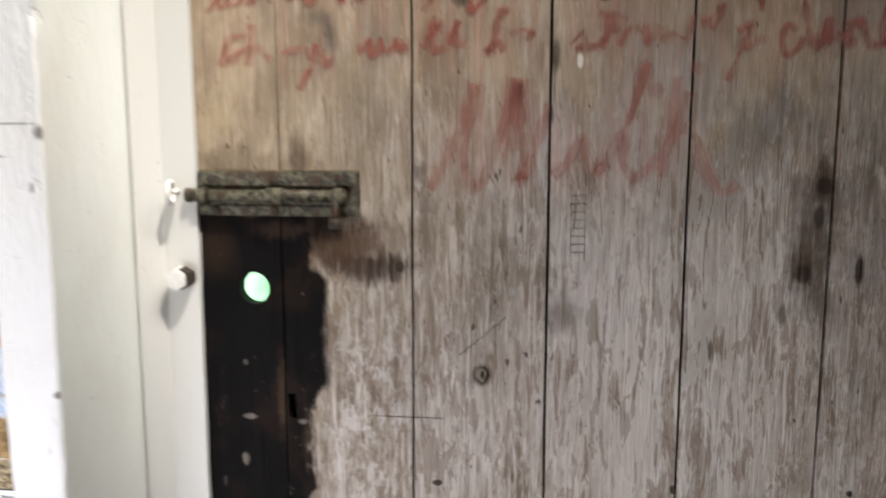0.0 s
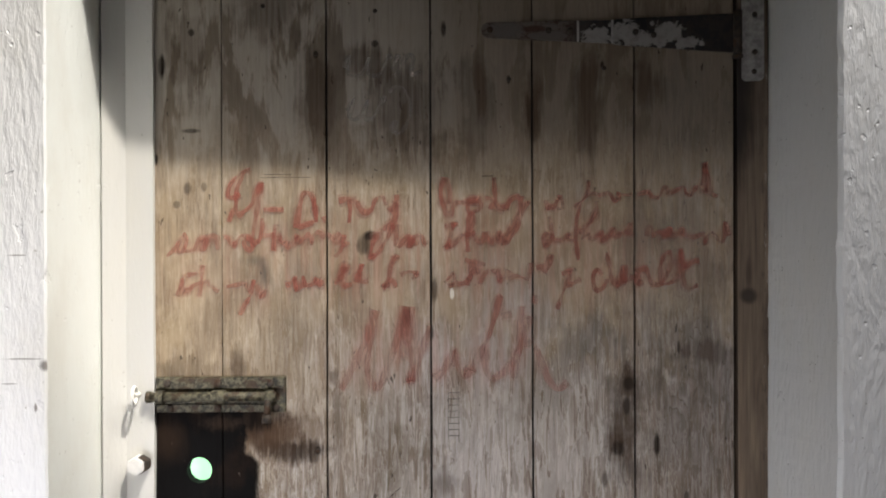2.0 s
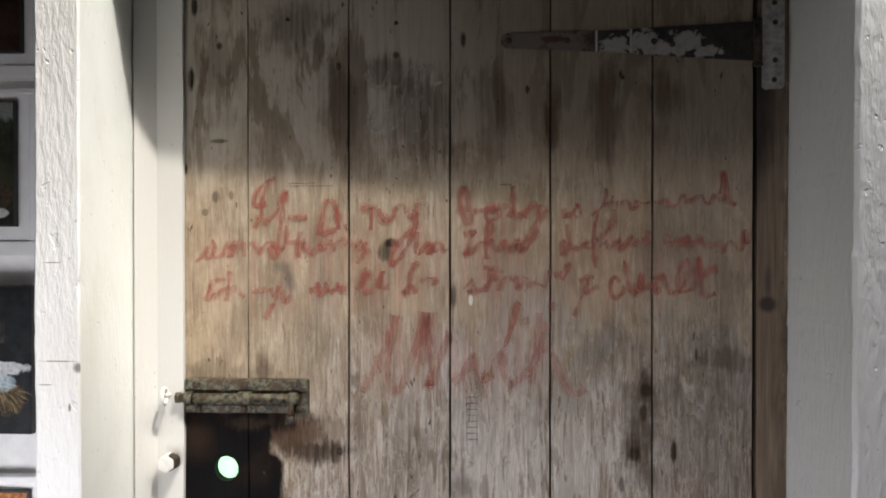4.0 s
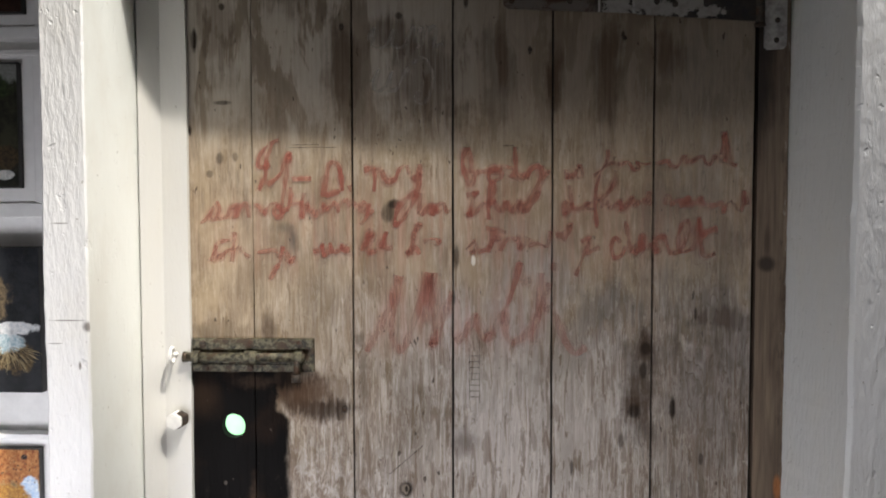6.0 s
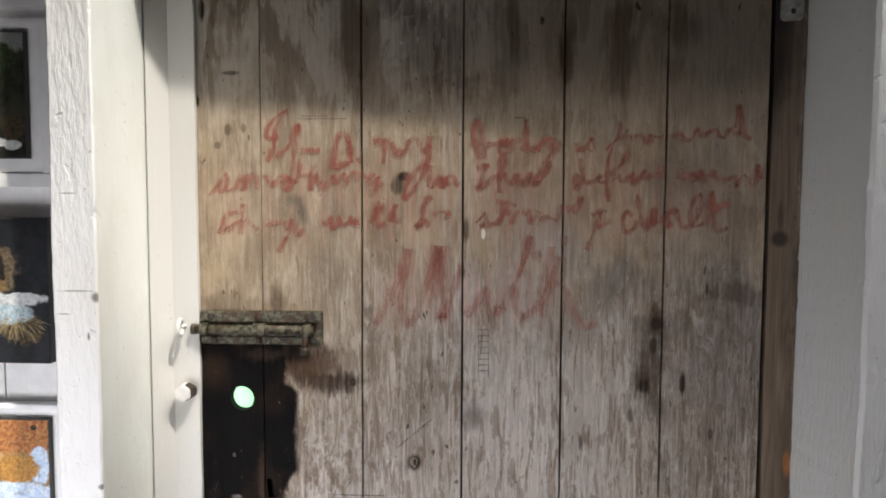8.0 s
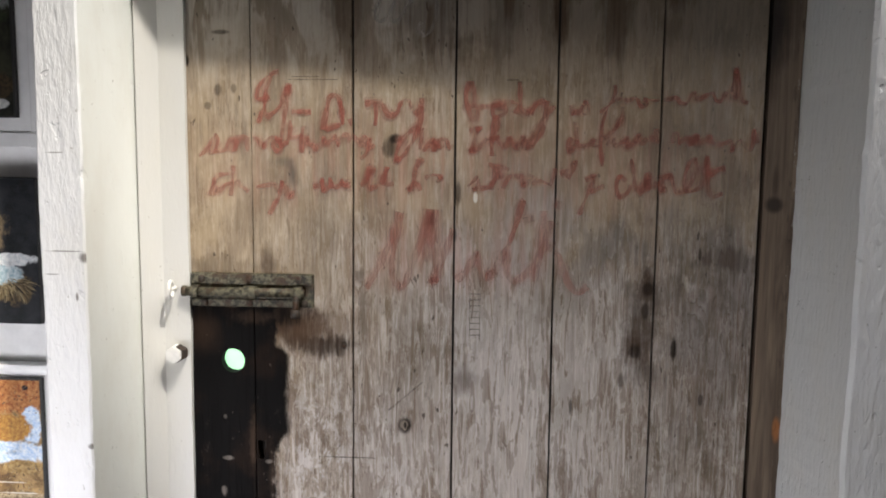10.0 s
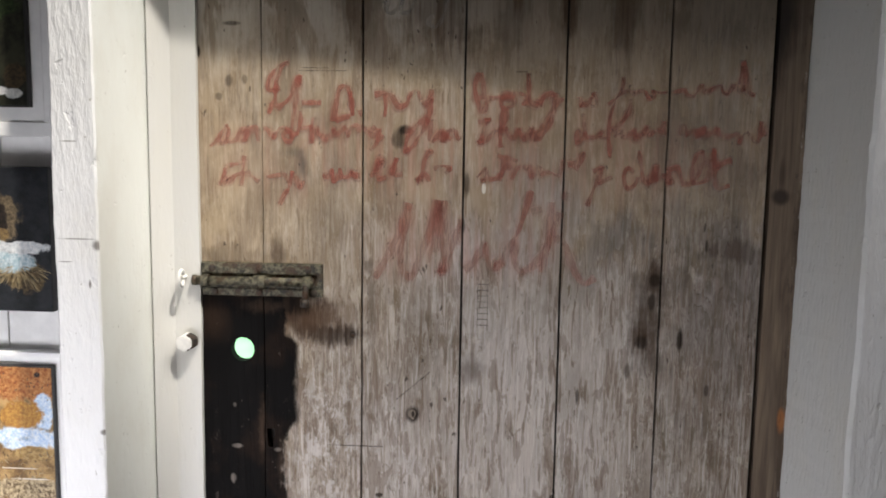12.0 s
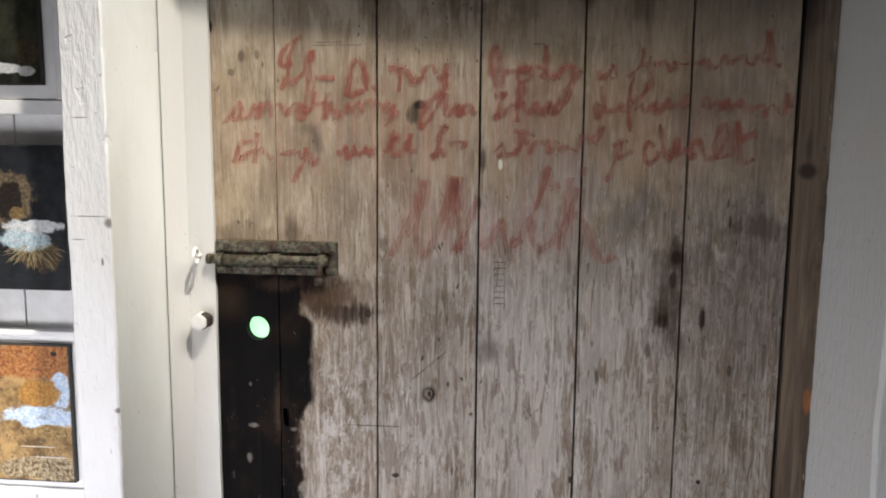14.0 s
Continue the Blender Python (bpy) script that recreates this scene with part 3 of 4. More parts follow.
def old_post(name, x0, x1, y0, y1, z1, material, sway, seed, chips=0.0012):
    """A hand-hewn timber with uneven arrises."""
    bm = bmesh.new()
    n = 150
    rows = []
    for i in range(n + 1):
        z = z1 * i / n
        def w(k, a, f):
            return a * noise.noise((seed + k, 0.2, f * z)) + chips * noise.noise((seed + k + 9, 0.6, 60 * z))
        left, right, front = w(0, sway, 5), w(3, 0.0004, 6), 0.0
        c = 0.0035
        ring_pts = [(x0, y1), (x0 + left, y0 + c + 0.001), (x0 + left + c, y0), (x1 - 0.012, y0), (x1 + right - c * 0.6, y0), (x1 + right, y0 + c * 0.7), (x1, y0 + 0.014), (x1, y1)]
        rows.append([bm.verts.new((x, y, z)) for x, y in ring_pts])
    for a, b in zip(rows, rows[1:]):
        for k in range(len(a)):
            bm.faces.new((a[k], a[(k + 1) % len(a)], b[(k + 1) % len(b)], b[k]))
    bm.faces.new(rows[0]), bm.faces.new(rows[-1])
    ob = part(name, bm, material)
    # faces turned right get the smoother paint with the sunlit tone
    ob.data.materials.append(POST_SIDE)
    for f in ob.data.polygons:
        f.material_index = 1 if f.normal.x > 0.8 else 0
    return ob


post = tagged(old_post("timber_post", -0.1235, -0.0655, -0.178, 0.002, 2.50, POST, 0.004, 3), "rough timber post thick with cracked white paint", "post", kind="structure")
right_post = bmesh.new()
n = 120
rows = []
for i in range(n + 1):
    z = 2.06 * i / n
    e = 0.0022 * noise.noise((4, 0.1, 9 * z)) + 0.0016 * noise.noise((8, 0.1, 55 * z))
    k = 0.005 * (z - 1.2)
    h = 0.0016 * noise.noise((14, 0.1, 70 * z)) + 0.0012 * noise.noise((18, 0.1, 22 * z))
    rows.append([right_post.verts.new(v) for v in ((0.849 + k, 0.02, z), (0.849 + k + h, -0.010 + 2 * h, z), (0.8614 + k, -0.160, z), (0.862 + k + e, -0.170, z), (0.867 + k + e, -0.1745, z), (0.985, -0.1745, z), (0.985, 0.02, z))])
for a, b in zip(rows, rows[1:]):
    for q in range(7):
        right_post.faces.new((a[q], a[(q + 1) % 7], b[(q + 1) % 7], b[q]))
right_post.faces.new(rows[0]), right_post.faces.new(rows[-1])
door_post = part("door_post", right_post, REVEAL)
# front faces take the paler copy: their stronger light is put into the colour
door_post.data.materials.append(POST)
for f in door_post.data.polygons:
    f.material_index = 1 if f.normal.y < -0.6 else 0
tagged(door_post, "white painted timber post at the hinge side", "post", kind="structure")

# lock-side jamb: flat board; the bead's splay against the post imitates a sunlit strip
jamb = empty("door_jamb")
part("jamb_board", slab([(-0.0372, 0), *wavy(0.0005, 0.0, 1.965, 0.0012, 21), (-0.0372, 1.965)], [], -0.008, 0.03), JAMB, jamb)
bead = bmesh.new()
prof = [(-0.0637, -0.0255), (-0.062, -0.0270), (-0.0385, -0.0090), (-0.0372, -0.0078), (-0.0372, 0.03), (-0.0637, 0.03)]
rows = [[bead.verts.new((x, y, z)) for x, y in prof] for z in (0.0, 1.964)]
for q in range(6):
    bead.faces.new((rows[0][q], rows[0][(q + 1) % 6], rows[1][(q + 1) % 6], rows[1][q]))
bead.faces.new(rows[0]), bead.faces.new(rows[1])
part("jamb_bead", bead, JAMB, jamb)
part("open_joint", box((-0.0657, -0.006, 0.0), (-0.0635, 0.03, 1.963)), DARK, jamb)
tagged(jamb, "white painted door jamb, its splayed bead standing for a sunlit strip", "jamb", kind="structure")

# ---- the door ----
door = empty("door_1")
tagged(door, "old weathered plank door with faded red crayon handwriting", "door", kind="structure")
JOINTS = (-0.03, 0.0925, 0.2375, 0.3815, 0.5225, 0.6640, 0.8025)
HOLE, KEY = (0.060, 1.100), (0.1005, 0.967)
for k, (a, b) in enumerate(zip(JOINTS, JOINTS[1:])):
    holes = []
    if k == 0:
        holes = [ring(*HOLE, 0.0172, 0.0178)]
    if k == 1:
        x, z = KEY
        holes = [[(x - 0.0055, z + 0.013), (x + 0.0065, z + 0.014), (x + 0.0070, z + 0.004), (x + 0.0042, z - 0.003), (x + 0.0040, z - 0.015), (x - 0.0035, z - 0.015), (x - 0.0050, z - 0.004)]]
    gap = 0.0009 if k < 1 else 0.0015
    left = wavy(a + (0.0009 if k < 2 else 0.0015), 0.03, 1.955, 0.0007, 30 + k)
    right = wavy(b - gap, 0.03, 1.955, 0.0007, 50 + k)
    lift = 0.0005 * noise.noise((k * 3.7, 0.4, 0.2))
    part("board", slab(left + right[::-1], holes, lift, 0.016), BOARDS, door)
for b in JOINTS[1:-1]:
    part("tongue", box((b - 0.006, 0.0085, 0.03), (b + 0.006, 0.0155, 1.955)) if abs(b - 0.0925) > 0.01 else box((b - 0.003, 0.0085, 0.03), (b + 0.0025, 0.0155, 1.955)), DARK, door)

# dark box added behind the keyhole so that no outside light shows
part("lock_case", box((0.080, 0.0165, 0.925), (0.126, 0.040, 1.005), 0.001), DARK, door)

# old nails driven into the boards
for x, z in ((0.264, 0.884), (0.520, 0.888), (0.400, 1.712), (0.490, 1.640), (0.622, 1.655), (0.223, 1.676), (0.150, 1.742), (0.305, 1.735), (0.224, 1.127), (0.700, 0.895)):
    nail = bmesh.new()
    bmesh.ops.create_cone(nail, cap_ends=True, segments=8, radius1=0.0026, radius2=0.0032, depth=0.003, matrix=Matrix.Translation((x, -0.0003, z)) @ pose(0, 0, 0, 80, 0, 20))
    part("nail", nail, RUST_DARK, door)

stile = empty("hinge_stile")
part("stile_board", slab([(0.8075, 0), *wavy(0.850, 0.0, 1.964, 0.002, 71), *wavy(0.8075, 0.0, 1.964, 0.0008, 75)[:0:-1]], [], 0.0, 0.03), STILE, stile)
part("shadow_gap", box((0.798, 0.016, 0.0), (0.8074, 0.03, 1.964)), DARK, stile)
tagged(stile, "brown stained timber stile carrying the door hinge", "stile", kind="structure")


# ---- bolt on the door ----
bolt = part("slide_bolt", box((0.001, -0.004, 1.181), (0.181, 0.0, 1.230), 0.0015), RUST, door, "mossy rusted iron slide bolt")
part("bolt_rod", join(rod((-0.006, -0.0105, 1.2035), (0.168, -0.0105, 1.2035), 0.0068), rod((-0.009, -0.0105, 1.2035), (-0.003, -0.0105, 1.2035), 0.0078)), RUST, bolt, smooth=True)
for x, w in ((0.010, 0.010), (0.090, 0.018), (0.160, 0.010)):
    keeper = bmesh.new()
    rows = []
    for i in range(13):
        a = math.pi * i / 12
        y, z = -0.0125 - 0.0085 * math.sin(a), 1.2035 + 0.0088 * math.cos(a)
        rows.append([keeper.verts.new(v) for v in ((x - w / 2, y, z), (x + w / 2, y, z), (x + w / 2, y + 0.002 * math.sin(a), z - 0.002 * math.cos(a)), (x - w / 2, y + 0.002 * math.sin(a), z - 0.002 * math.cos(a)))])
    for a, b in zip(rows, rows[1:]):
        for q in range(4):
            keeper.faces.new((a[q], a[(q + 1) % 4], b[(q + 1) % 4], b[q]))
    for e in (1, -1):
        keeper = join(keeper, box((x - w / 2, -0.0125, 1.2035 + e * 0.0078 - 0.001), (x + w / 2, -0.003, 1.2035 + e * 0.0078 + 0.001)))
    part("keeper", keeper, RUST, bolt)
part("upper_flange", box((0.002, -0.0065, 1.214), (0.180, -0.0038, 1.229), 0.001), RUST, bolt)
part("lower_flange", box((0.003, -0.0065, 1.182), (0.178, -0.0038, 1.1925), 0.001), RUST, bolt)
part("bolt_handle", join(rod((0.158, -0.016, 1.2035), (0.158, -0.022, 1.176), 0.0042), rod((0.158, -0.022, 1.181), (0.158, -0.023, 1.170), 0.0062)), RUST_DARK, bolt, smooth=True)
for x, z in ((0.018, 1.2215), (0.088, 1.2215), (0.160, 1.2215), (0.088, 1.187), (0.022, 1.187), (0.168, 1.187)):
    screw(bolt, x, -0.0068, z, 0.0056)

# ---- hinge on the door ----
hinge = empty("strap_hinge")
hinge.parent = door
tagged(hinge, "rusty iron strap hinge with flaking pale paint")
tip = [(0.452 + 0.011 * (1 - math.sin(a)), 1.7075 + 0.0105 * math.cos(a)) for a in [math.pi * i / 8 for i in range(9)]]
part("strap", slab([*tip, (0.634, 1.689), (0.640, 1.687), (0.800, 1.676), (0.802, 1.682), (0.802, 1.724), (0.800, 1.7295), (0.640, 1.722), (0.634, 1.7205)], [], -0.0045, -0.0006), STRAP, hinge)
# highlight along the fold, made as a paler strip
part("strap_fold", box((0.6315, -0.0056, 1.6880), (0.6350, -0.0040, 1.7210), 0.0006), PLATE, hinge, "pale strip painting the highlight on the strap's fold")
part("hinge_plate", slab([(0.813, 1.640), (0.817, 1.636), (0.839, 1.637), (0.843, 1.641), (0.843, 1.762), (0.838, 1.768), (0.817, 1.768), (0.813, 1.762)], [], -0.0045, -0.0006), PLATE, hinge, "grey painted hinge plate")
part("hinge_barrel", join(rod((0.8065, -0.004, 1.672), (0.8065, -0.004, 1.733), 0.0062), rod((0.8065, -0.004, 1.668), (0.8065, -0.004, 1.672), 0.0075)), RUST_DARK, hinge, smooth=True)
for x, z in ((0.464, 1.7075), (0.545, 1.7065), (0.575, 1.706), (0.665, 1.704), (0.69, 1.70)):
    screw(hinge, x, -0.0048, z, 0.0045)
for x, z in ((0.829, 1.649), (0.830, 1.676), (0.830, 1.728), (0.829, 1.755)):
    screw(hinge, x, -0.0048, z, 0.0038)

# ---- painted fixings on the jamb ----
def hexagon(x, y, z, r, depth):
    bm = bmesh.new()
    bmesh.ops.create_cone(bm, cap_ends=True, segments=6, radius1=r, radius2=r * 0.95, depth=depth, matrix=Matrix.Translation((x, y, z)) @ pose(0, 0, 0, 90, 0, 0))
    bmesh.ops.bevel(bm, geom=bm.edges[:], offset=0.0012, segments=2, affect="EDGES")
    return bm


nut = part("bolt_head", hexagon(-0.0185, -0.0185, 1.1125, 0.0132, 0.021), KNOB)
# darker second hexagon showing at the right
part("bare_side", hexagon(-0.0150, -0.0165, 1.1125, 0.0128, 0.017), RUST_DARK, nut, "dark right side of the bolt head")
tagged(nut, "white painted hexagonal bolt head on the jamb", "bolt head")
eye = empty("staple")
loop = bmesh.new()
R, r = 0.0075, 0.0026
rows = []
for i in range(20):
    a = 2 * math.pi * i / 20
    c = Vector((-0.021, -0.0235 + 1.1 * R * math.cos(a), 1.2075 + 1.5 * R * math.sin(a)))
    out = Vector((0, math.cos(a), math.sin(a)))
    rows.append([loop.verts.new(c + r * (math.cos(b) * out + math.sin(b) * Vector((1, 0, 0)))) for b in (2 * math.pi * j / 8 for j in range(8))])
for a, b in zip(rows, rows[1:] + rows[:1]):
    for q in range(8):
        loop.faces.new((a[q], a[(q + 1) % 8], b[(q + 1) % 8], b[q]))
part("loop", loop, KNOB, eye, smooth=True)
part("shank", rod((-0.021, -0.018, 1.2075), (-0.021, -0.006, 1.2075), 0.0034), KNOB, eye, smooth=True)
tagged(eye, "white painted iron staple on the jamb", "staple")

# ---- panelled wall with pictures beside the post ----
panel = empty("wall_panelled")
for a, b in ((-1.9, -1.12), (-1.12, -0.86), (-0.86, -0.58), (-0.58, -0.424), (-0.424, -0.285), (-0.285, -0.1585), (-0.1585, -0.066)):
    part("wall_board", box((a + 0.0012, -0.019, 0), (b - 0.0012, 0.022, 2.499), 0.0008), PANEL, panel)
part("wall_backing", box((-1.9, 0.0225, 0), (-0.066, 0.06, 2.499)), DARK, panel)
tagged(panel, "white painted vertical board wall hung with pictures", "wall", kind="structure")

GREEN_DARK = canvas_paint("dark_landscape_paint", (((0.012, 0.013, 0.010), (0.045, 0.045, 0.028)), (-0.27, 1.615, 0.09, 0.028, (0.30, 0.31, 0.30), (0.20, 0.21, 0.19)),
                          (-0.262, 1.585, 0.03, 0.02, (0.02, 0.03, 0.015), (0.05, 0.07, 0.03)), (-0.245, 1.466, 0.013, 0.007, (0.45, 0.46, 0.45), (0.68, 0.68, 0.65)),
                          (-0.275, 1.47, 0.02, 0.008, (0.5, 0.5, 0.5), (0.7, 0.7, 0.7)), (-0.242, 1.49, 0.02, 0.018, (0.08, 0.055, 0.03), (0.03, 0.025, 0.015))))
NIGHT = canvas_paint("black_still_life_paint", (((0.005, 0.006, 0.008), (0.020, 0.022, 0.026)), (-0.270, 1.285, 0.036, 0.044, (0.20, 0.15, 0.09), (0.06, 0.045, 0.028)),
                     (-0.275, 1.285, 0.022, 0.030, (0.010, 0.008, 0.006), (0.03, 0.02, 0.015)), (-0.262, 1.268, 0.012, 0.010, (0.26, 0.17, 0.07), (0.12, 0.08, 0.04)),
                     (-0.236, 1.210, 0.034, 0.024, (0.16, 0.11, 0.05), (0.012, 0.010, 0.008)),
                     (-0.256, 1.232, 0.036, 0.018, (0.28, 0.42, 0.48), (0.66, 0.72, 0.73)), (-0.240, 1.252, 0.046, 0.010, (0.80, 0.80, 0.79), (0.55, 0.58, 0.60))))
RUSTY = canvas_paint("rust_and_blue_paint", (((0.14, 0.08, 0.03), (0.50, 0.32, 0.13)), (-0.26, 1.052, 0.10, 0.030, (0.26, 0.075, 0.02), (0.52, 0.24, 0.08)),
                     (-0.250, 0.968, 0.060, 0.018, (0.36, 0.52, 0.74), (0.78, 0.82, 0.86)), (-0.221, 1.008, 0.016, 0.030, (0.36, 0.52, 0.74), (0.74, 0.80, 0.86)),
                     (-0.258, 1.004, 0.032, 0.022, (0.52, 0.28, 0.06), (0.30, 0.13, 0.03)), (-0.230, 1.064, 0.005, 0.004, (0.02, 0.012, 0.01), (0.02, 0.01, 0.01)),
                     (-0.240, 0.945, 0.03, 0.012, (0.45, 0.30, 0.12), (0.25, 0.15, 0.05)), (-0.25, 0.888, 0.09, 0.020, (0.10, 0.065, 0.03), (0.56, 0.44, 0.27)),
                     (-0.262, 0.922, 0.030, 0.0011, (0.75, 0.68, 0.55), (0.6, 0.5, 0.4)), (-0.245, 0.906, 0.034, 0.0010, (0.75, 0.68, 0.55), (0.6, 0.5, 0.4))))
BROWN = canvas_paint("brown_paint", (((0.03, 0.016, 0.012), (0.07, 0.035, 0.025)),))
EDGE = plain("dark_canvas_edge", (0.03, 0.028, 0.027), 0.6)


def framed_picture(label, x0, x1, z0, z1, border, low, high, paint):
    """A picture on a white board frame with a raised outer lip."""
    f = empty("framed_picture")
    fx0, fx1, fz0, fz1 = x0 - border, x1 + border, z0 - low, z1 + high
    part("mount", box((fx0 + 0.004, -0.036, fz0 + 0.004), (fx1 - 0.004, 0.003, fz1 - 0.004)), FRAME_WHITE, f)
    for lo, hi in (((fx0, -0.041, fz0), (fx1, 0.0029, fz0 + low * 0.5)), ((fx0, -0.041, fz1 - high * 0.4), (fx1, 0.0029, fz1)),
                   ((fx0, -0.041, fz0 + low * 0.5), (fx0 + 0.012, 0.0029, fz1 - high * 0.4)), ((fx1 - 0.012, -0.041, fz0 + low * 0.5), (fx1, 0.0029, fz1 - high * 0.4))):
        part("frame_rail", box(lo, hi, 0.0015), FRAME_WHITE, f)
    part("picture_edge", box((x0, -0.0445, z0), (x1, -0.036, z1)), EDGE, f)
    part("painting", box((x0 + 0.0025, -0.0455, z0 + 0.0025), (x1 - 0.0025, -0.0446, z1 - 0.0025)), paint, f)
    return tagged(f, label, "picture", "pictures on the panelled wall")


framed_picture("dark landscape painting in a white frame on the board wall", -0.44, -0.2245, 1.447, 1.6225, 0.030, 0.041, 0.018, GREEN_DARK)
rust_picture = framed_picture("rust orange and blue painting in a white frame", -0.44, -0.2065, 0.868, 1.077, 0.022, 0.023, 0.019, RUSTY)
framed_picture("dark brown painting in a white frame", -0.44, -0.2150, 1.690, 1.88, 0.026, 0.034, 0.02, BROWN)
still = empty("canvas_picture")
part("canvas_side", box((-0.46, -0.0585, 1.160), (-0.1935, 0.0029, 1.364), 0.001), EDGE, still)
part("painting", box((-0.4595, -0.0600, 1.1605), (-0.1940, -0.0586, 1.3635)), NIGHT, still)
tagged(still, "unframed black canvas painting with a pale blue form", "picture", "pictures on the panelled wall")


def dabs(parent, material, seed, count, place, y, width):
    """Raised strokes of paint, one thin ridge each, joined into one layer."""
    rng = random.Random(seed)
    bm = bmesh.new()
    for i in range(count):
        x, z, angle, length = place(rng)
        way, side = Vector((math.cos(angle), 0, math.sin(angle))), Vector((-math.sin(angle), 0, math.cos(angle)))
        w = width * rng.uniform(0.5, 1.3)
        at, bend = Vector((x, y, z)), rng.uniform(-0.15, 0.15) * length
        mid = at + way * length * 0.5 + side * bend
        a, b, c, d, e = (at - side * w * 0.5, at + side * w * 0.5, mid + side * w, mid - side * w, at + way * length)
        top = mid + Vector((0, -0.0006, 0))
        vs = [bm.verts.new(v) for v in (a, b, c, e, d, top)]
        for q in range(5):
            bm.faces.new((vs[q], vs[(q + 1) % 5], vs[5]))
    return part("paint_layer", bm, material, parent)


def straw(rng):
    angle = rng.uniform(-2.9, -0.15)
    start = rng.uniform(0.004, 0.024)
    return -0.243 + math.cos(angle) * start * 1.5, 1.226 + math.sin(angle) * start, angle, rng.uniform(0.010, 0.024)


def blades(rng):
    return rng.uniform(-0.39, -0.212), rng.uniform(0.874, 0.948), rng.uniform(0.3, 2.6), rng.uniform(0.003, 0.010)


def leaves(rng):
    return rng.uniform(-0.39, -0.214), rng.uniform(1.018, 1.068), rng.uniform(0, 6.28), rng.uniform(0.002, 0.006)


STRAW_PAINT = plain("straw_paint", (0.40, 0.31, 0.17), 0.5, vary=0.3, scale=120)
UMBER_PAINT = plain("umber_paint", (0.10, 0.05, 0.02), 0.5, vary=0.3, scale=120)
OCHRE_PAINT = plain("ochre_paint", (0.48, 0.22, 0.06), 0.5, vary=0.3, scale=120)
dabs(still, STRAW_PAINT, 3, 95, straw, -0.0601, 0.0006)
dabs(rust_picture, STRAW_PAINT, 5, 90, blades, -0.0456, 0.0005)
dabs(rust_picture, UMBER_PAINT, 6, 80, blades, -0.0456, 0.0008)
dabs(rust_picture, OCHRE_PAINT, 7, 60, leaves, -0.0456, 0.0012)
dabs(rust_picture, UMBER_PAINT, 8, 50, leaves, -0.0456, 0.0009)


# ---- handwriting ----
LETTERS = {}


def letter(key, *strokes):
    LETTERS[key] = strokes


letter("w", [(0.0, 0.4), (0.10, 1.0), (0.15, 0.1), (0.40, 0.1), (0.50, 0.9), (0.55, 0.1), (0.80, 0.1), (0.90, 1.0), (1.0, 0.8)])
letter("n", [(0.0, 0.2), (0.15, 1.0), (0.18, 0.0), (0.40, 0.9), (0.65, 0.9), (0.70, 0.1), (1.0, 0.25)])
letter("C", [(0.10, 1.55), (0.40, 1.75), (0.75, 1.65), (1.0, 1.1), (0.9, 0.4), (0.55, 0.0), (0.25, 0.15), (0.40, 0.45)])
letter("-", [(0.0, 0.5), (1.0, 0.55)])
letter("|", [(0.0, 0.0), (0.02, 0.5), (0.0, 1.0)])


def glide(points, n=9):
    """A smooth line through a few points."""
    pts = [Vector(p) for p in points]
    pts = [2 * pts[0] - pts[1], *pts, 2 * pts[-1] - pts[-2]]
    out = []
    for a, b, c, d in zip(pts, pts[1:], pts[2:], pts[3:]):
        for i in range(n):
            u = i / n
            out.append(0.5 * (2 * b + (c - a) * u + (2 * a - 5 * b + 4 * c - d) * u * u + (3 * b - a - 3 * c + d) * u ** 3))
    return out + [pts[-2]]


WIDTHS = {"w": 1.6}


def lay(bm, line, width, count, ragged=0.6, lift=0.0009):
    """One thin uneven band of crayon along a line, broken at the joints of the boards."""
    last = None
    for i, p in enumerate(line):
        way = (line[min(i + 1, len(line) - 1)] - line[max(i - 1, 0)]).normalized()
        side = Vector((-way.y, way.x)) * width * (0.85 + ragged * noise.noise((p.x * 60, p.y * 60, 3.3)))
        count += 1
        y = -lift - 0.000003 * count
        row = (bm.verts.new((p.x + side.x, y, p.y + side.y)), bm.verts.new((p.x - side.x, y, p.y - side.y)))
        if last and min(abs(p.x - j) for j in JOINTS) > 0.0024:
            bm.faces.new((last[0], last[1], row[1], row[0]))
        last = row
    return count


def finish(name, bm, material, label=""):
    for v in [v for v in bm.verts if not v.link_faces]:
        bm.verts.remove(v)
    return part(name, bm, material, door, label)


def write(text, x0, x1, base, high, width, material, slant=0.10, label=""):
    """A mark or a few letters fitted between x0 and x1."""
    bm = bmesh.new()
    total = sum(WIDTHS.get(c, 1.0) for c in text)
    at, count = 0.0, 0
    for c in text:
        w = WIDTHS.get(c, 1.0)
        for stroke in LETTERS[c]:
            line = [Vector((x0 + (x1 - x0) * (at + p.x * w) / total + slant * high * p.y, base + high * p.y)) for p in glide(stroke)]
            count = lay(bm, line, width, count)
        at += w
    return finish("handwriting", bm, material, label)


def scrawl(word, x0, base, high, width, material=None, **strokes):
    """A word in a joined hand; the strokes of its letters are in units of the small letters' height."""
    bm, dust = bmesh.new(), bmesh.new()
    count = other = 0
    for pieces in strokes.values():
        for stroke in pieces:
            line = [Vector((x0 + high * p.x, base + high * p.y)) for p in glide(stroke)]
            other = lay(dust, line, width * 1.75, other, 1.0, 0.0006)
            count = lay(bm, line, width, count, lift=0.0013)
    finish("crayon_dust", dust, RED_TRACE if material is RED_FAINT else RED_DUST)
    return finish("handwriting", bm, material or RED)


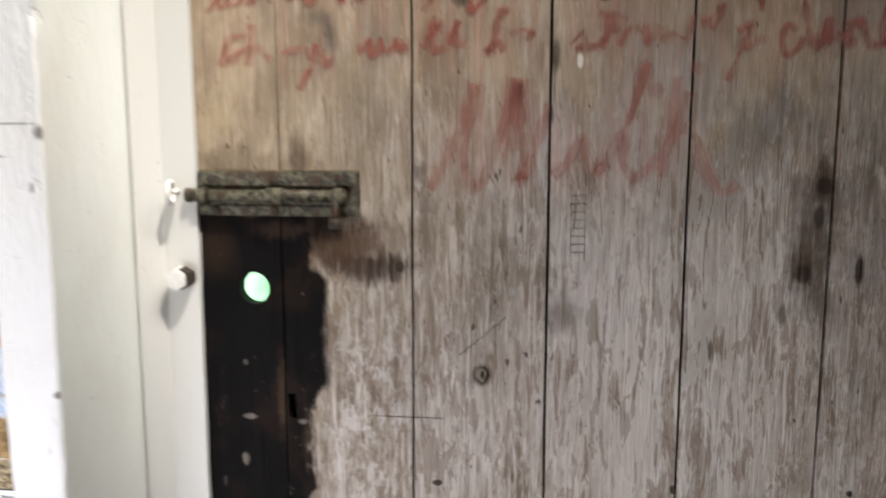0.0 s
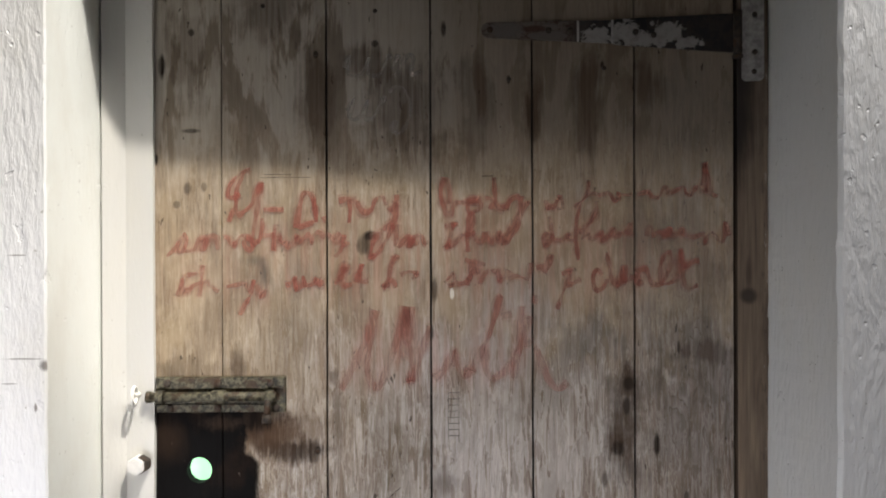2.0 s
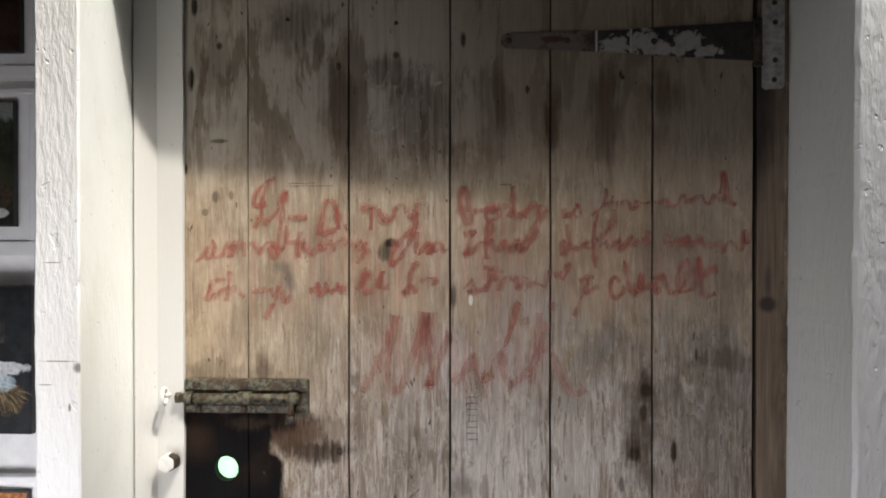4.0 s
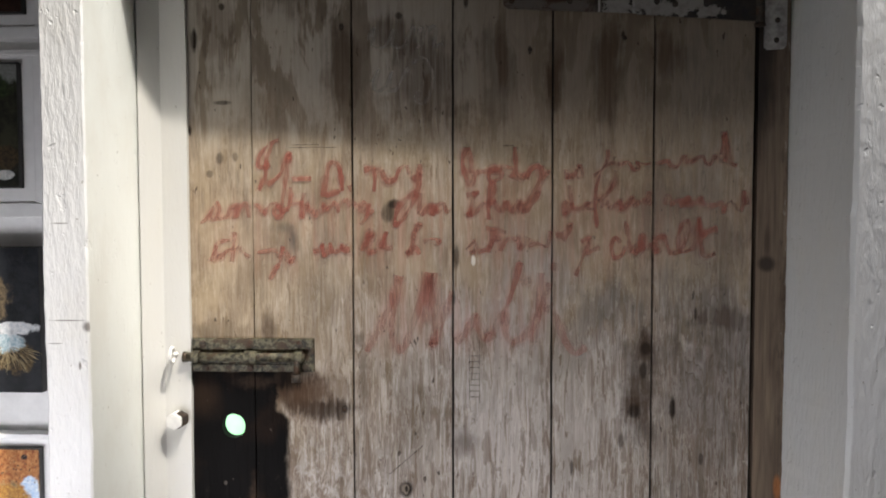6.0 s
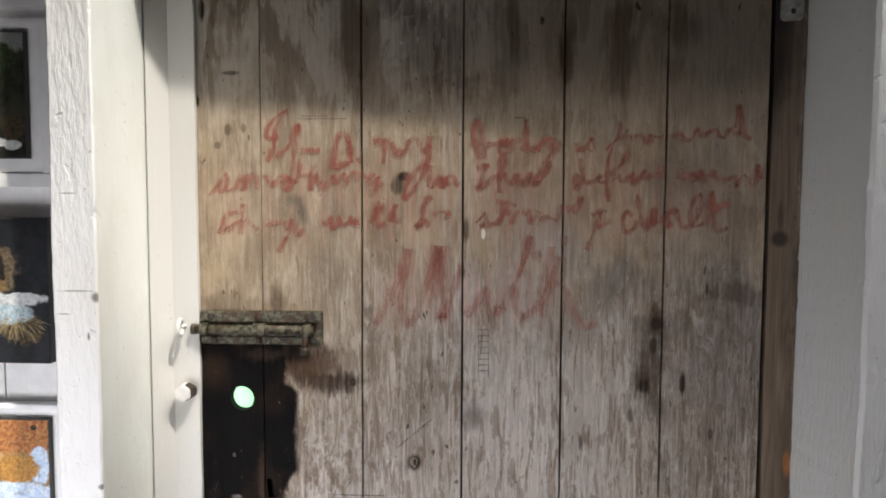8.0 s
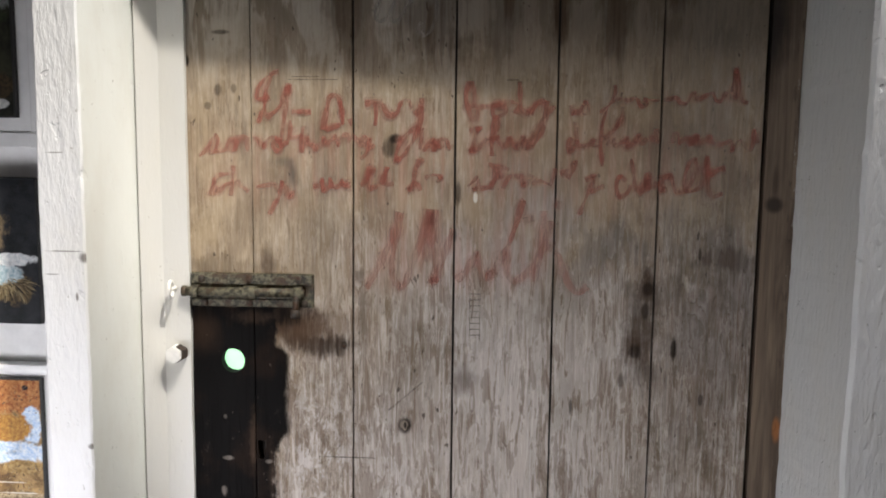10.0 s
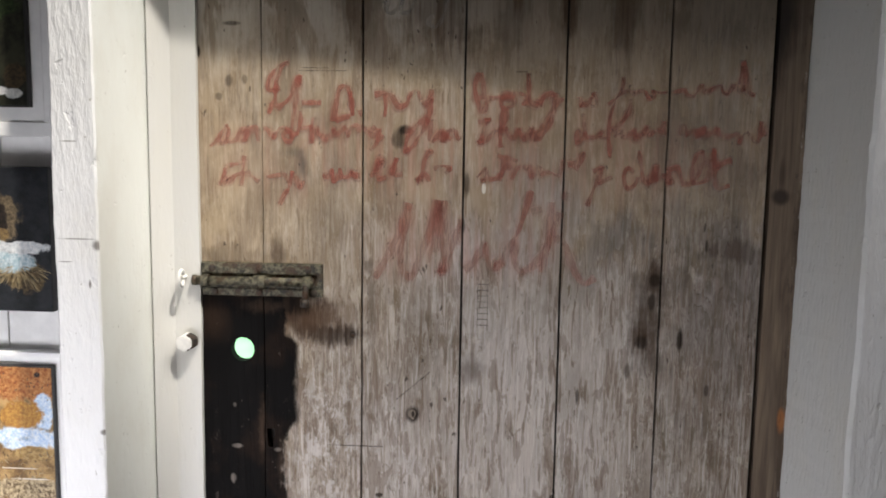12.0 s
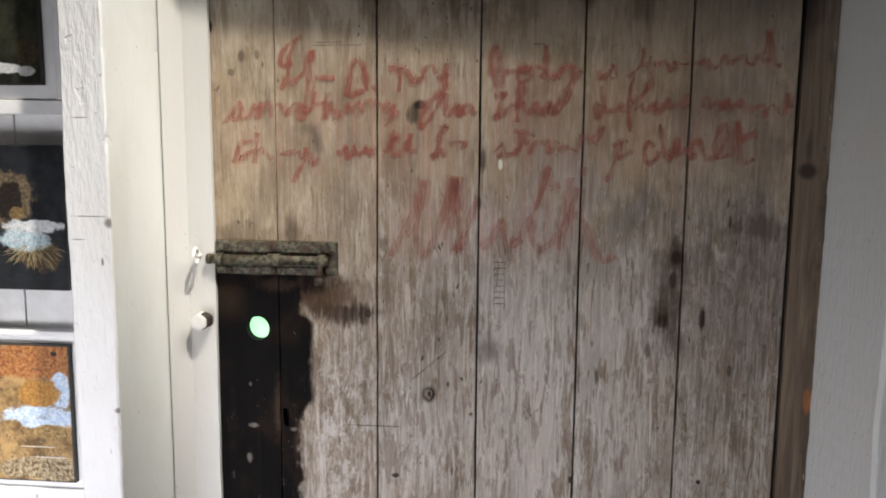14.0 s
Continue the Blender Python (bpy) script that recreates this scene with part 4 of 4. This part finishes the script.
scrawl("If", 0.101, 1.449, 0.023, 0.0033,
    I=[[(1.37, 2.9), (0.77, 2.7), (0.22, 2.1), (0.00, 1.5), (0.21, 1.2), (0.78, 1.4)], [(0.94, 2.7), (0.58, 1.8), (0.42, 0.6), (0.01, -0.2)]],
    f=[[(0.55, 0.1), (1.34, 0.7), (1.71, 1.5), (2.00, 2.1), (1.85, 1.0), (1.62, -0.3), (1.53, -1.5), (1.82, -1.4), (2.08, -0.7), (2.05, 0.0)], [(2.13, 0.5), (2.87, 0.5), (3.37, 0.5)]])
scrawl("a", 0.195, 1.439, 0.040, 0.0042,
    a=[[(0.00, -0.1), (0.09, 0.4), (0.21, 1.0), (0.44, 1.1), (0.62, 0.8), (0.69, 0.1)], [(0.08, -0.1), (0.31, 0.0), (0.61, 0.1)], [(0.60, 0.9), (0.66, 0.5), (0.71, 0.1)], [(0.94, 0.3), (1.02, -0.0)]])
scrawl("ny", 0.254, 1.442, 0.030, 0.0036,
    n=[[(0.00, 1.0), (0.49, 1.1), (0.84, 1.1)], [(0.49, 1.1), (0.54, 0.6), (0.48, 0.0)], [(0.83, 1.0), (1.13, 0.5), (1.51, 0.6), (1.67, 1.0), (2.02, 1.2), (2.23, 0.8)]],
    y=[[(2.23, 0.7), (2.47, 0.6), (2.66, 0.9)], [(2.69, 1.3), (2.63, 0.3), (2.31, -0.6), (1.96, -1.2), (1.50, -1.6), (1.61, -0.9), (2.09, -0.3), (2.52, 0.0)]])
scrawl("body", 0.395, 1.460, 0.026, 0.0036,
    b=[[(0.24, 1.7), (0.00, 1.0), (0.16, 0.2), (0.37, -0.3), (0.62, -0.2), (0.71, 0.3), (1.29, 0.4), (2.02, 0.6)], [(0.30, 1.7), (0.46, 1.1), (0.55, 0.3)]],
    o=[[(1.90, 0.5), (1.47, 0.4), (1.50, -0.1), (1.90, -0.1), (2.17, 0.2), (1.99, 0.5)]],
    d=[[(2.05, 0.6), (2.54, 0.6), (2.81, 0.4), (2.63, 0.0)], [(2.86, 1.7), (2.90, 0.8), (3.03, 0.2), (3.45, 0.0)]],
    y=[[(3.45, 0.0), (3.75, 0.5), (4.23, 0.7)], [(4.32, 0.7), (4.21, -0.1), (3.76, -1.0), (3.37, -1.7), (3.62, -1.7), (4.19, -0.7), (4.48, 0.1), (4.75, 0.4)]])
scrawl("is", 0.541, 1.462, 0.018, 0.0030,
    i=[[(0.00, 0.6), (0.14, -0.2)], [(0.14, 0.1), (0.57, 0.0), (0.91, 0.6)]],
    s=[[(0.91, 0.7), (1.17, 0.8), (1.27, 0.0), (0.88, -0.1)]])
scrawl("found", 0.580, 1.473, 0.021, 0.0028,
    f=[[(0.94, 1.3), (0.95, 0.7), (0.55, -0.1), (0.23, -1.1), (0.10, -2.2), (0.19, -3.2), (0.27, -4.0)], [(0.32, -2.2), (0.87, -1.7), (1.42, -0.9), (1.48, -0.1)], [(0.00, -0.5), (0.59, 0.0), (1.18, 0.4), (1.77, 0.3), (2.36, 0.5)]],
    o=[[(2.36, 0.4), (2.70, -0.1), (3.07, 0.1), (2.88, 0.4), (3.43, 0.3), (3.95, 0.4)]],
    u=[[(3.95, 0.3), (4.43, 0.4), (4.90, 0.5), (5.13, 0.2), (5.53, 0.1), (5.75, 0.4)]],
    n=[[(5.75, 0.4), (5.85, 0.7), (6.11, 0.8), (6.26, 0.4), (6.73, 0.6), (7.20, 0.8), (7.43, 0.3)]],
    d=[[(7.43, 0.3), (7.76, 0.3), (8.08, 0.8), (8.38, 0.5), (8.78, 0.6)], [(8.41, 0.9), (8.59, 2.3), (8.90, 1.4), (9.04, 0.4), (9.51, 0.2)], [(8.64, 1.9), (8.74, 0.5)]])
scrawl("smoking", 0.016, 1.409, 0.021, 0.0030, material=RED_SOFT,
    s=[[(0.00, -0.6), (0.56, -0.1), (0.93, 0.4), (1.18, 0.9), (1.36, 0.3), (1.00, -0.3), (0.68, -0.3)]],
    m=[[(1.23, -0.3), (1.83, -0.1), (2.16, 0.5), (2.47, 0.5), (2.30, -0.3)], [(2.46, -0.2), (2.83, 0.6), (3.22, 0.7), (3.41, -0.2)]],
    o=[[(3.46, 0.6), (4.01, 0.6), (4.47, 0.1), (4.87, 0.7), (5.42, 0.7)], [(5.58, 0.7), (5.10, 0.3), (5.37, -0.2), (5.69, 0.0), (5.54, 0.5), (6.20, 0.3)]],
    k=[[(7.23, 1.5), (7.06, 0.7), (7.01, -0.3)], [(6.32, 0.7), (6.95, 0.8), (7.57, 0.7)], [(7.05, -0.2), (7.41, 0.6), (7.72, 0.2)]],
    i=[[(7.72, 0.3), (8.03, 0.0), (8.38, 0.3), (8.58, 0.7), (8.70, 0.3), (9.09, 0.5)]],
    n=[[(9.09, 0.5), (9.36, 0.9), (9.55, 0.2), (9.79, 0.8), (10.10, 1.0), (10.44, 0.5), (10.87, 0.8)]],
    g=[[(11.45, 0.9), (11.02, 0.5), (11.29, 0.2), (11.72, 0.7), (11.52, -0.1), (11.09, -0.7)], [(11.64, 0.0), (12.03, 0.3)]])
scrawl("in", 0.332, 1.409, 0.022, 0.0036,
    i=[[(0.15, 1.4), (0.07, 0.6), (0.00, 0.0)], [(0.18, -0.1), (0.59, 0.4), (0.88, 0.6), (0.84, -0.1)]],
    n=[[(0.95, -0.1), (1.24, 0.6), (1.64, 0.7), (1.79, 0.3), (2.01, 0.1)], [(1.06, 0.4), (1.43, 0.1)]])
scrawl("this", 0.401, 1.415, 0.023, 0.0034,
    t=[[(0.45, 1.2), (0.31, 0.1), (0.11, -0.3), (0.59, -0.1), (1.08, 0.5)], [(0.00, 0.9), (0.80, 1.1)]],
    h=[[(1.39, -0.6), (1.35, 0.5), (1.45, 1.5), (1.66, 1.6), (1.73, 1.2), (1.39, 0.4), (1.84, 0.6)]],
    i=[[(1.66, 0.7), (1.91, 0.1), (2.19, -0.0), (2.42, 0.6)]],
    s=[[(2.42, 0.6), (2.63, 0.1), (2.95, -0.1), (3.22, 0.5), (3.46, 0.1), (3.57, -0.2)], [(2.84, 0.2), (3.29, 0.0)]])
scrawl("department", 0.538, 1.418, 0.019, 0.0030, material=RED_SOFT,
    d=[[(0.29, 0.5), (0.00, 0.2), (0.09, -0.5), (0.42, -0.2), (0.62, 0.4)], [(0.48, 1.7), (0.57, 0.7), (0.75, 0.0), (1.33, -0.1)]],
    e=[[(1.33, -0.1), (1.82, 0.4), (1.74, -0.0), (2.28, -0.1)]],
    p=[[(2.77, -0.0), (3.18, 0.4), (3.39, -0.0), (3.88, 0.2)]],
    a=[[(3.88, 0.2), (4.20, 0.5), (4.29, -0.1), (4.82, 0.3)]],
    r=[[(4.82, 0.2), (5.10, 0.8), (5.23, 0.2), (5.68, 0.5)]],
    t=[[(6.36, 1.2), (6.17, 0.6), (6.46, 0.2)], [(5.80, 0.5), (6.74, 0.6)]],
    m=[[(7.48, 0.2), (7.59, 0.9), (7.88, 0.8), (7.97, 0.2), (8.29, 0.5), (8.61, 0.5), (8.79, -0.0)]],
    e2=[[(8.78, 0.2), (9.22, 0.8), (9.11, 0.3), (9.76, 0.3)]],
    n=[[(9.76, 0.3), (10.11, 0.7), (10.33, 0.2), (11.14, 0.2), (11.62, 0.4), (11.75, -0.3), (12.02, 0.3), (12.38, 0.5)]],
    t2=[[(12.38, 0.4), (12.76, -0.1), (13.08, -0.1), (13.21, 1.2), (13.48, 0.2)]])
scrawl("they", 0.031, 1.345, 0.023, 0.0033, material=RED_SOFT,
    t=[[(1.52, 1.7), (1.43, 0.7), (1.30, -0.2)], [(0.00, -0.2), (0.27, 0.7), (0.64, 1.1), (1.22, 1.2)]],
    h=[[(0.35, 0.9), (0.44, 0.1), (0.99, 0.5), (1.47, 0.7)], [(1.65, 0.8), (2.07, 0.4), (2.47, 0.1)]],
    e=[[(2.94, 0.4), (3.52, 0.5), (4.06, 0.6), (4.16, 0.3)]],
    y=[[(4.06, 0.6), (4.30, 0.1), (4.56, 0.7), (4.60, 0.8)], [(4.60, 0.8), (4.44, 0.0), (4.04, -0.7), (3.74, -1.3)], [(4.77, 0.5), (5.02, -0.2), (5.34, 0.2)], [(4.37, -0.3), (4.11, -0.6)]])
scrawl("will", 0.180, 1.358, 0.020, 0.0033,
    w=[[(0.00, -0.1), (0.45, 0.0), (0.66, 0.4), (0.74, -0.4), (1.15, 0.0), (1.24, 0.5), (1.47, -0.2)]],
    i=[[(1.47, -0.2), (1.89, 0.0), (2.05, 0.3), (2.29, 0.0), (2.91, 0.1)]],
    l=[[(3.40, -0.0), (3.93, 0.6), (4.26, 1.1), (4.01, 1.1), (3.89, 0.4), (4.09, -0.2), (4.62, 0.0)]],
    l2=[[(4.82, 0.1), (5.11, 0.8), (5.31, 1.3), (5.15, 0.6), (5.23, 0.1), (5.76, 0.2)]])
scrawl("be", 0.318, 1.363, 0.022, 0.0036, material=RED_SOFT,
    b=[[(0.52, 1.5), (0.37, 0.9), (0.22, 0.1), (0.00, -0.5), (0.37, 0.0), (0.70, -0.5)], [(0.55, 1.5), (0.85, 1.4), (0.44, 1.0)]],
    e=[[(0.96, 0.3), (1.40, 0.5), (1.98, 0.4), (1.73, -0.0)]])
scrawl("strictly", 0.400, 1.361, 0.022, 0.0033, material=RED_SOFT,
    s=[[(0.00, -0.1), (0.40, 0.3), (0.58, 0.5), (0.66, 0.0), (0.40, -0.3), (0.95, -0.2), (1.31, -0.1), (1.53, 0.2)]],
    t=[[(1.67, 1.2), (1.67, 0.4), (1.46, -0.3)], [(1.27, 1.3), (1.85, 1.2), (2.61, 1.0)]],
    r=[[(1.53, 0.0), (1.92, 0.7), (2.25, 0.5)], [(2.22, -0.2), (2.58, 0.5), (3.05, 0.6)]],
    i=[[(3.05, 0.6), (3.34, 0.6), (3.48, 0.0), (3.84, 0.3), (4.06, 0.7)]],
    c=[[(4.02, 0.1), (4.56, 0.3), (5.14, 0.1)]],
    t2=[[(5.49, 1.4), (5.39, 0.6), (5.21, 0.0)]],
    l=[[(5.78, 0.8), (6.35, 1.0), (6.57, 1.4), (6.74, 1.5), (6.64, 1.0), (6.25, 0.5)]],
    y=[[(7.40, 0.4), (7.97, 0.7), (7.87, 0.2), (7.62, -0.3), (7.38, -1.0), (7.07, -1.8)], [(7.73, -0.4), (8.23, -0.1), (8.62, 0.1)]])
scrawl("dealt", 0.606, 1.357, 0.024, 0.0036,
    d=[[(0.55, 0.5), (0.22, 0.8), (0.00, 0.3), (0.17, -0.4), (0.63, -0.2), (0.82, 0.3)], [(0.79, 1.8), (0.94, 0.9), (1.14, 0.1), (1.54, -0.2)]],
    e=[[(1.41, -0.1), (1.79, 0.4), (1.95, 0.8), (1.75, 0.9), (1.69, 0.3), (1.99, 0.1)]],
    a=[[(1.99, 0.1), (2.44, 0.6), (2.76, 0.8), (3.08, 0.8), (3.22, 0.3), (3.49, -0.2)], [(2.50, 0.7), (2.58, -0.0), (2.90, 0.1)]],
    l=[[(3.39, -0.1), (3.97, 0.0), (4.37, 0.8), (4.42, 1.8), (4.04, 1.4), (3.86, 0.8), (3.94, -0.0), (4.45, 0.0)]],
    t=[[(4.45, 0.0), (4.83, 0.4), (5.00, 1.8), (5.13, 1.7), (5.15, 0.8), (5.30, -0.1), (5.62, -0.3), (6.04, -0.1)], [(5.24, 0.9), (5.72, 1.2), (6.13, 1.3)]])
scrawl("With", 0.257, 1.236, 0.050, 0.0056, material=RED_FAINT,
    W=[[(0.00, -0.5), (0.36, 0.2), (0.69, 0.9), (0.97, 1.7)], [(0.97, 1.7), (0.77, 0.6), (0.72, 0.0), (0.88, -0.4), (1.06, -0.4), (1.26, 0.1), (1.54, 0.9), (1.81, 1.8)], [(1.81, 1.8), (1.75, 1.1), (1.67, 0.3)], [(1.93, 1.8), (1.93, 0.9), (1.98, 0.3), (1.91, -0.3), (2.15, 0.3), (2.40, 1.1), (2.49, 1.5)]],
    i=[[(2.56, -0.2), (2.80, 0.0), (3.04, 0.4), (3.16, 0.6), (3.25, 0.2), (3.42, -0.1), (3.61, 0.0)]],
    t=[[(3.61, 0.0), (3.85, 0.5), (4.16, 1.2), (4.41, 2.1), (4.16, 1.2), (4.01, 0.6), (3.99, 0.1), (4.17, -0.2), (4.41, -0.1)], [(4.43, 1.5), (4.73, 1.6)]],
    h=[[(4.41, -0.1), (4.65, 0.1), (4.89, 0.5), (5.12, 1.1), (5.40, 2.1)], [(5.00, 1.8), (4.96, 1.1), (4.86, 0.3), (4.80, -0.2)], [(5.12, 0.8), (5.41, 0.6), (5.58, 0.1), (5.77, -0.3), (6.01, -0.5), (6.28, -0.3)]])

# faint chalk marks and pencil ticks
write("C", 0.322, 0.353, 1.567, 0.036, 0.0034, CHALK, 0.0, label="faint white chalk scrawl")
write("w", 0.262, 0.312, 1.585, 0.030, 0.003, CHALK, 0.3)
write("wn", 0.258, 0.368, 1.645, 0.028, 0.0032, CHALK, 0.2)
for i in range(8):
    write("-", 0.405, 0.4205, 1.204 - 0.0085 * i, 0.004, 0.0006, PENCIL, 0.0)
write("|", 0.405, 0.4065, 1.142, 0.064, 0.0005, PENCIL, 0.0)
write("|", 0.4195, 0.421, 1.138, 0.092, 0.0004, PENCIL, 0.0)
write("-", 0.186, 0.270, 0.957, 0.004, 0.0008, PENCIL, 0.0)
write("-", 0.145, 0.215, 1.503, 0.004, 0.0005, PENCIL, 0.0)
write("-", 0.150, 0.190, 1.507, 0.004, 0.0005, PENCIL, 0.0)
write("|", 0.289, 0.2895, 1.032, 0.043, 0.0006, PENCIL, 1.15)
write("-", 0.452, 0.468, 1.504, 0.004, 0.0008, PENCIL, 0.0)
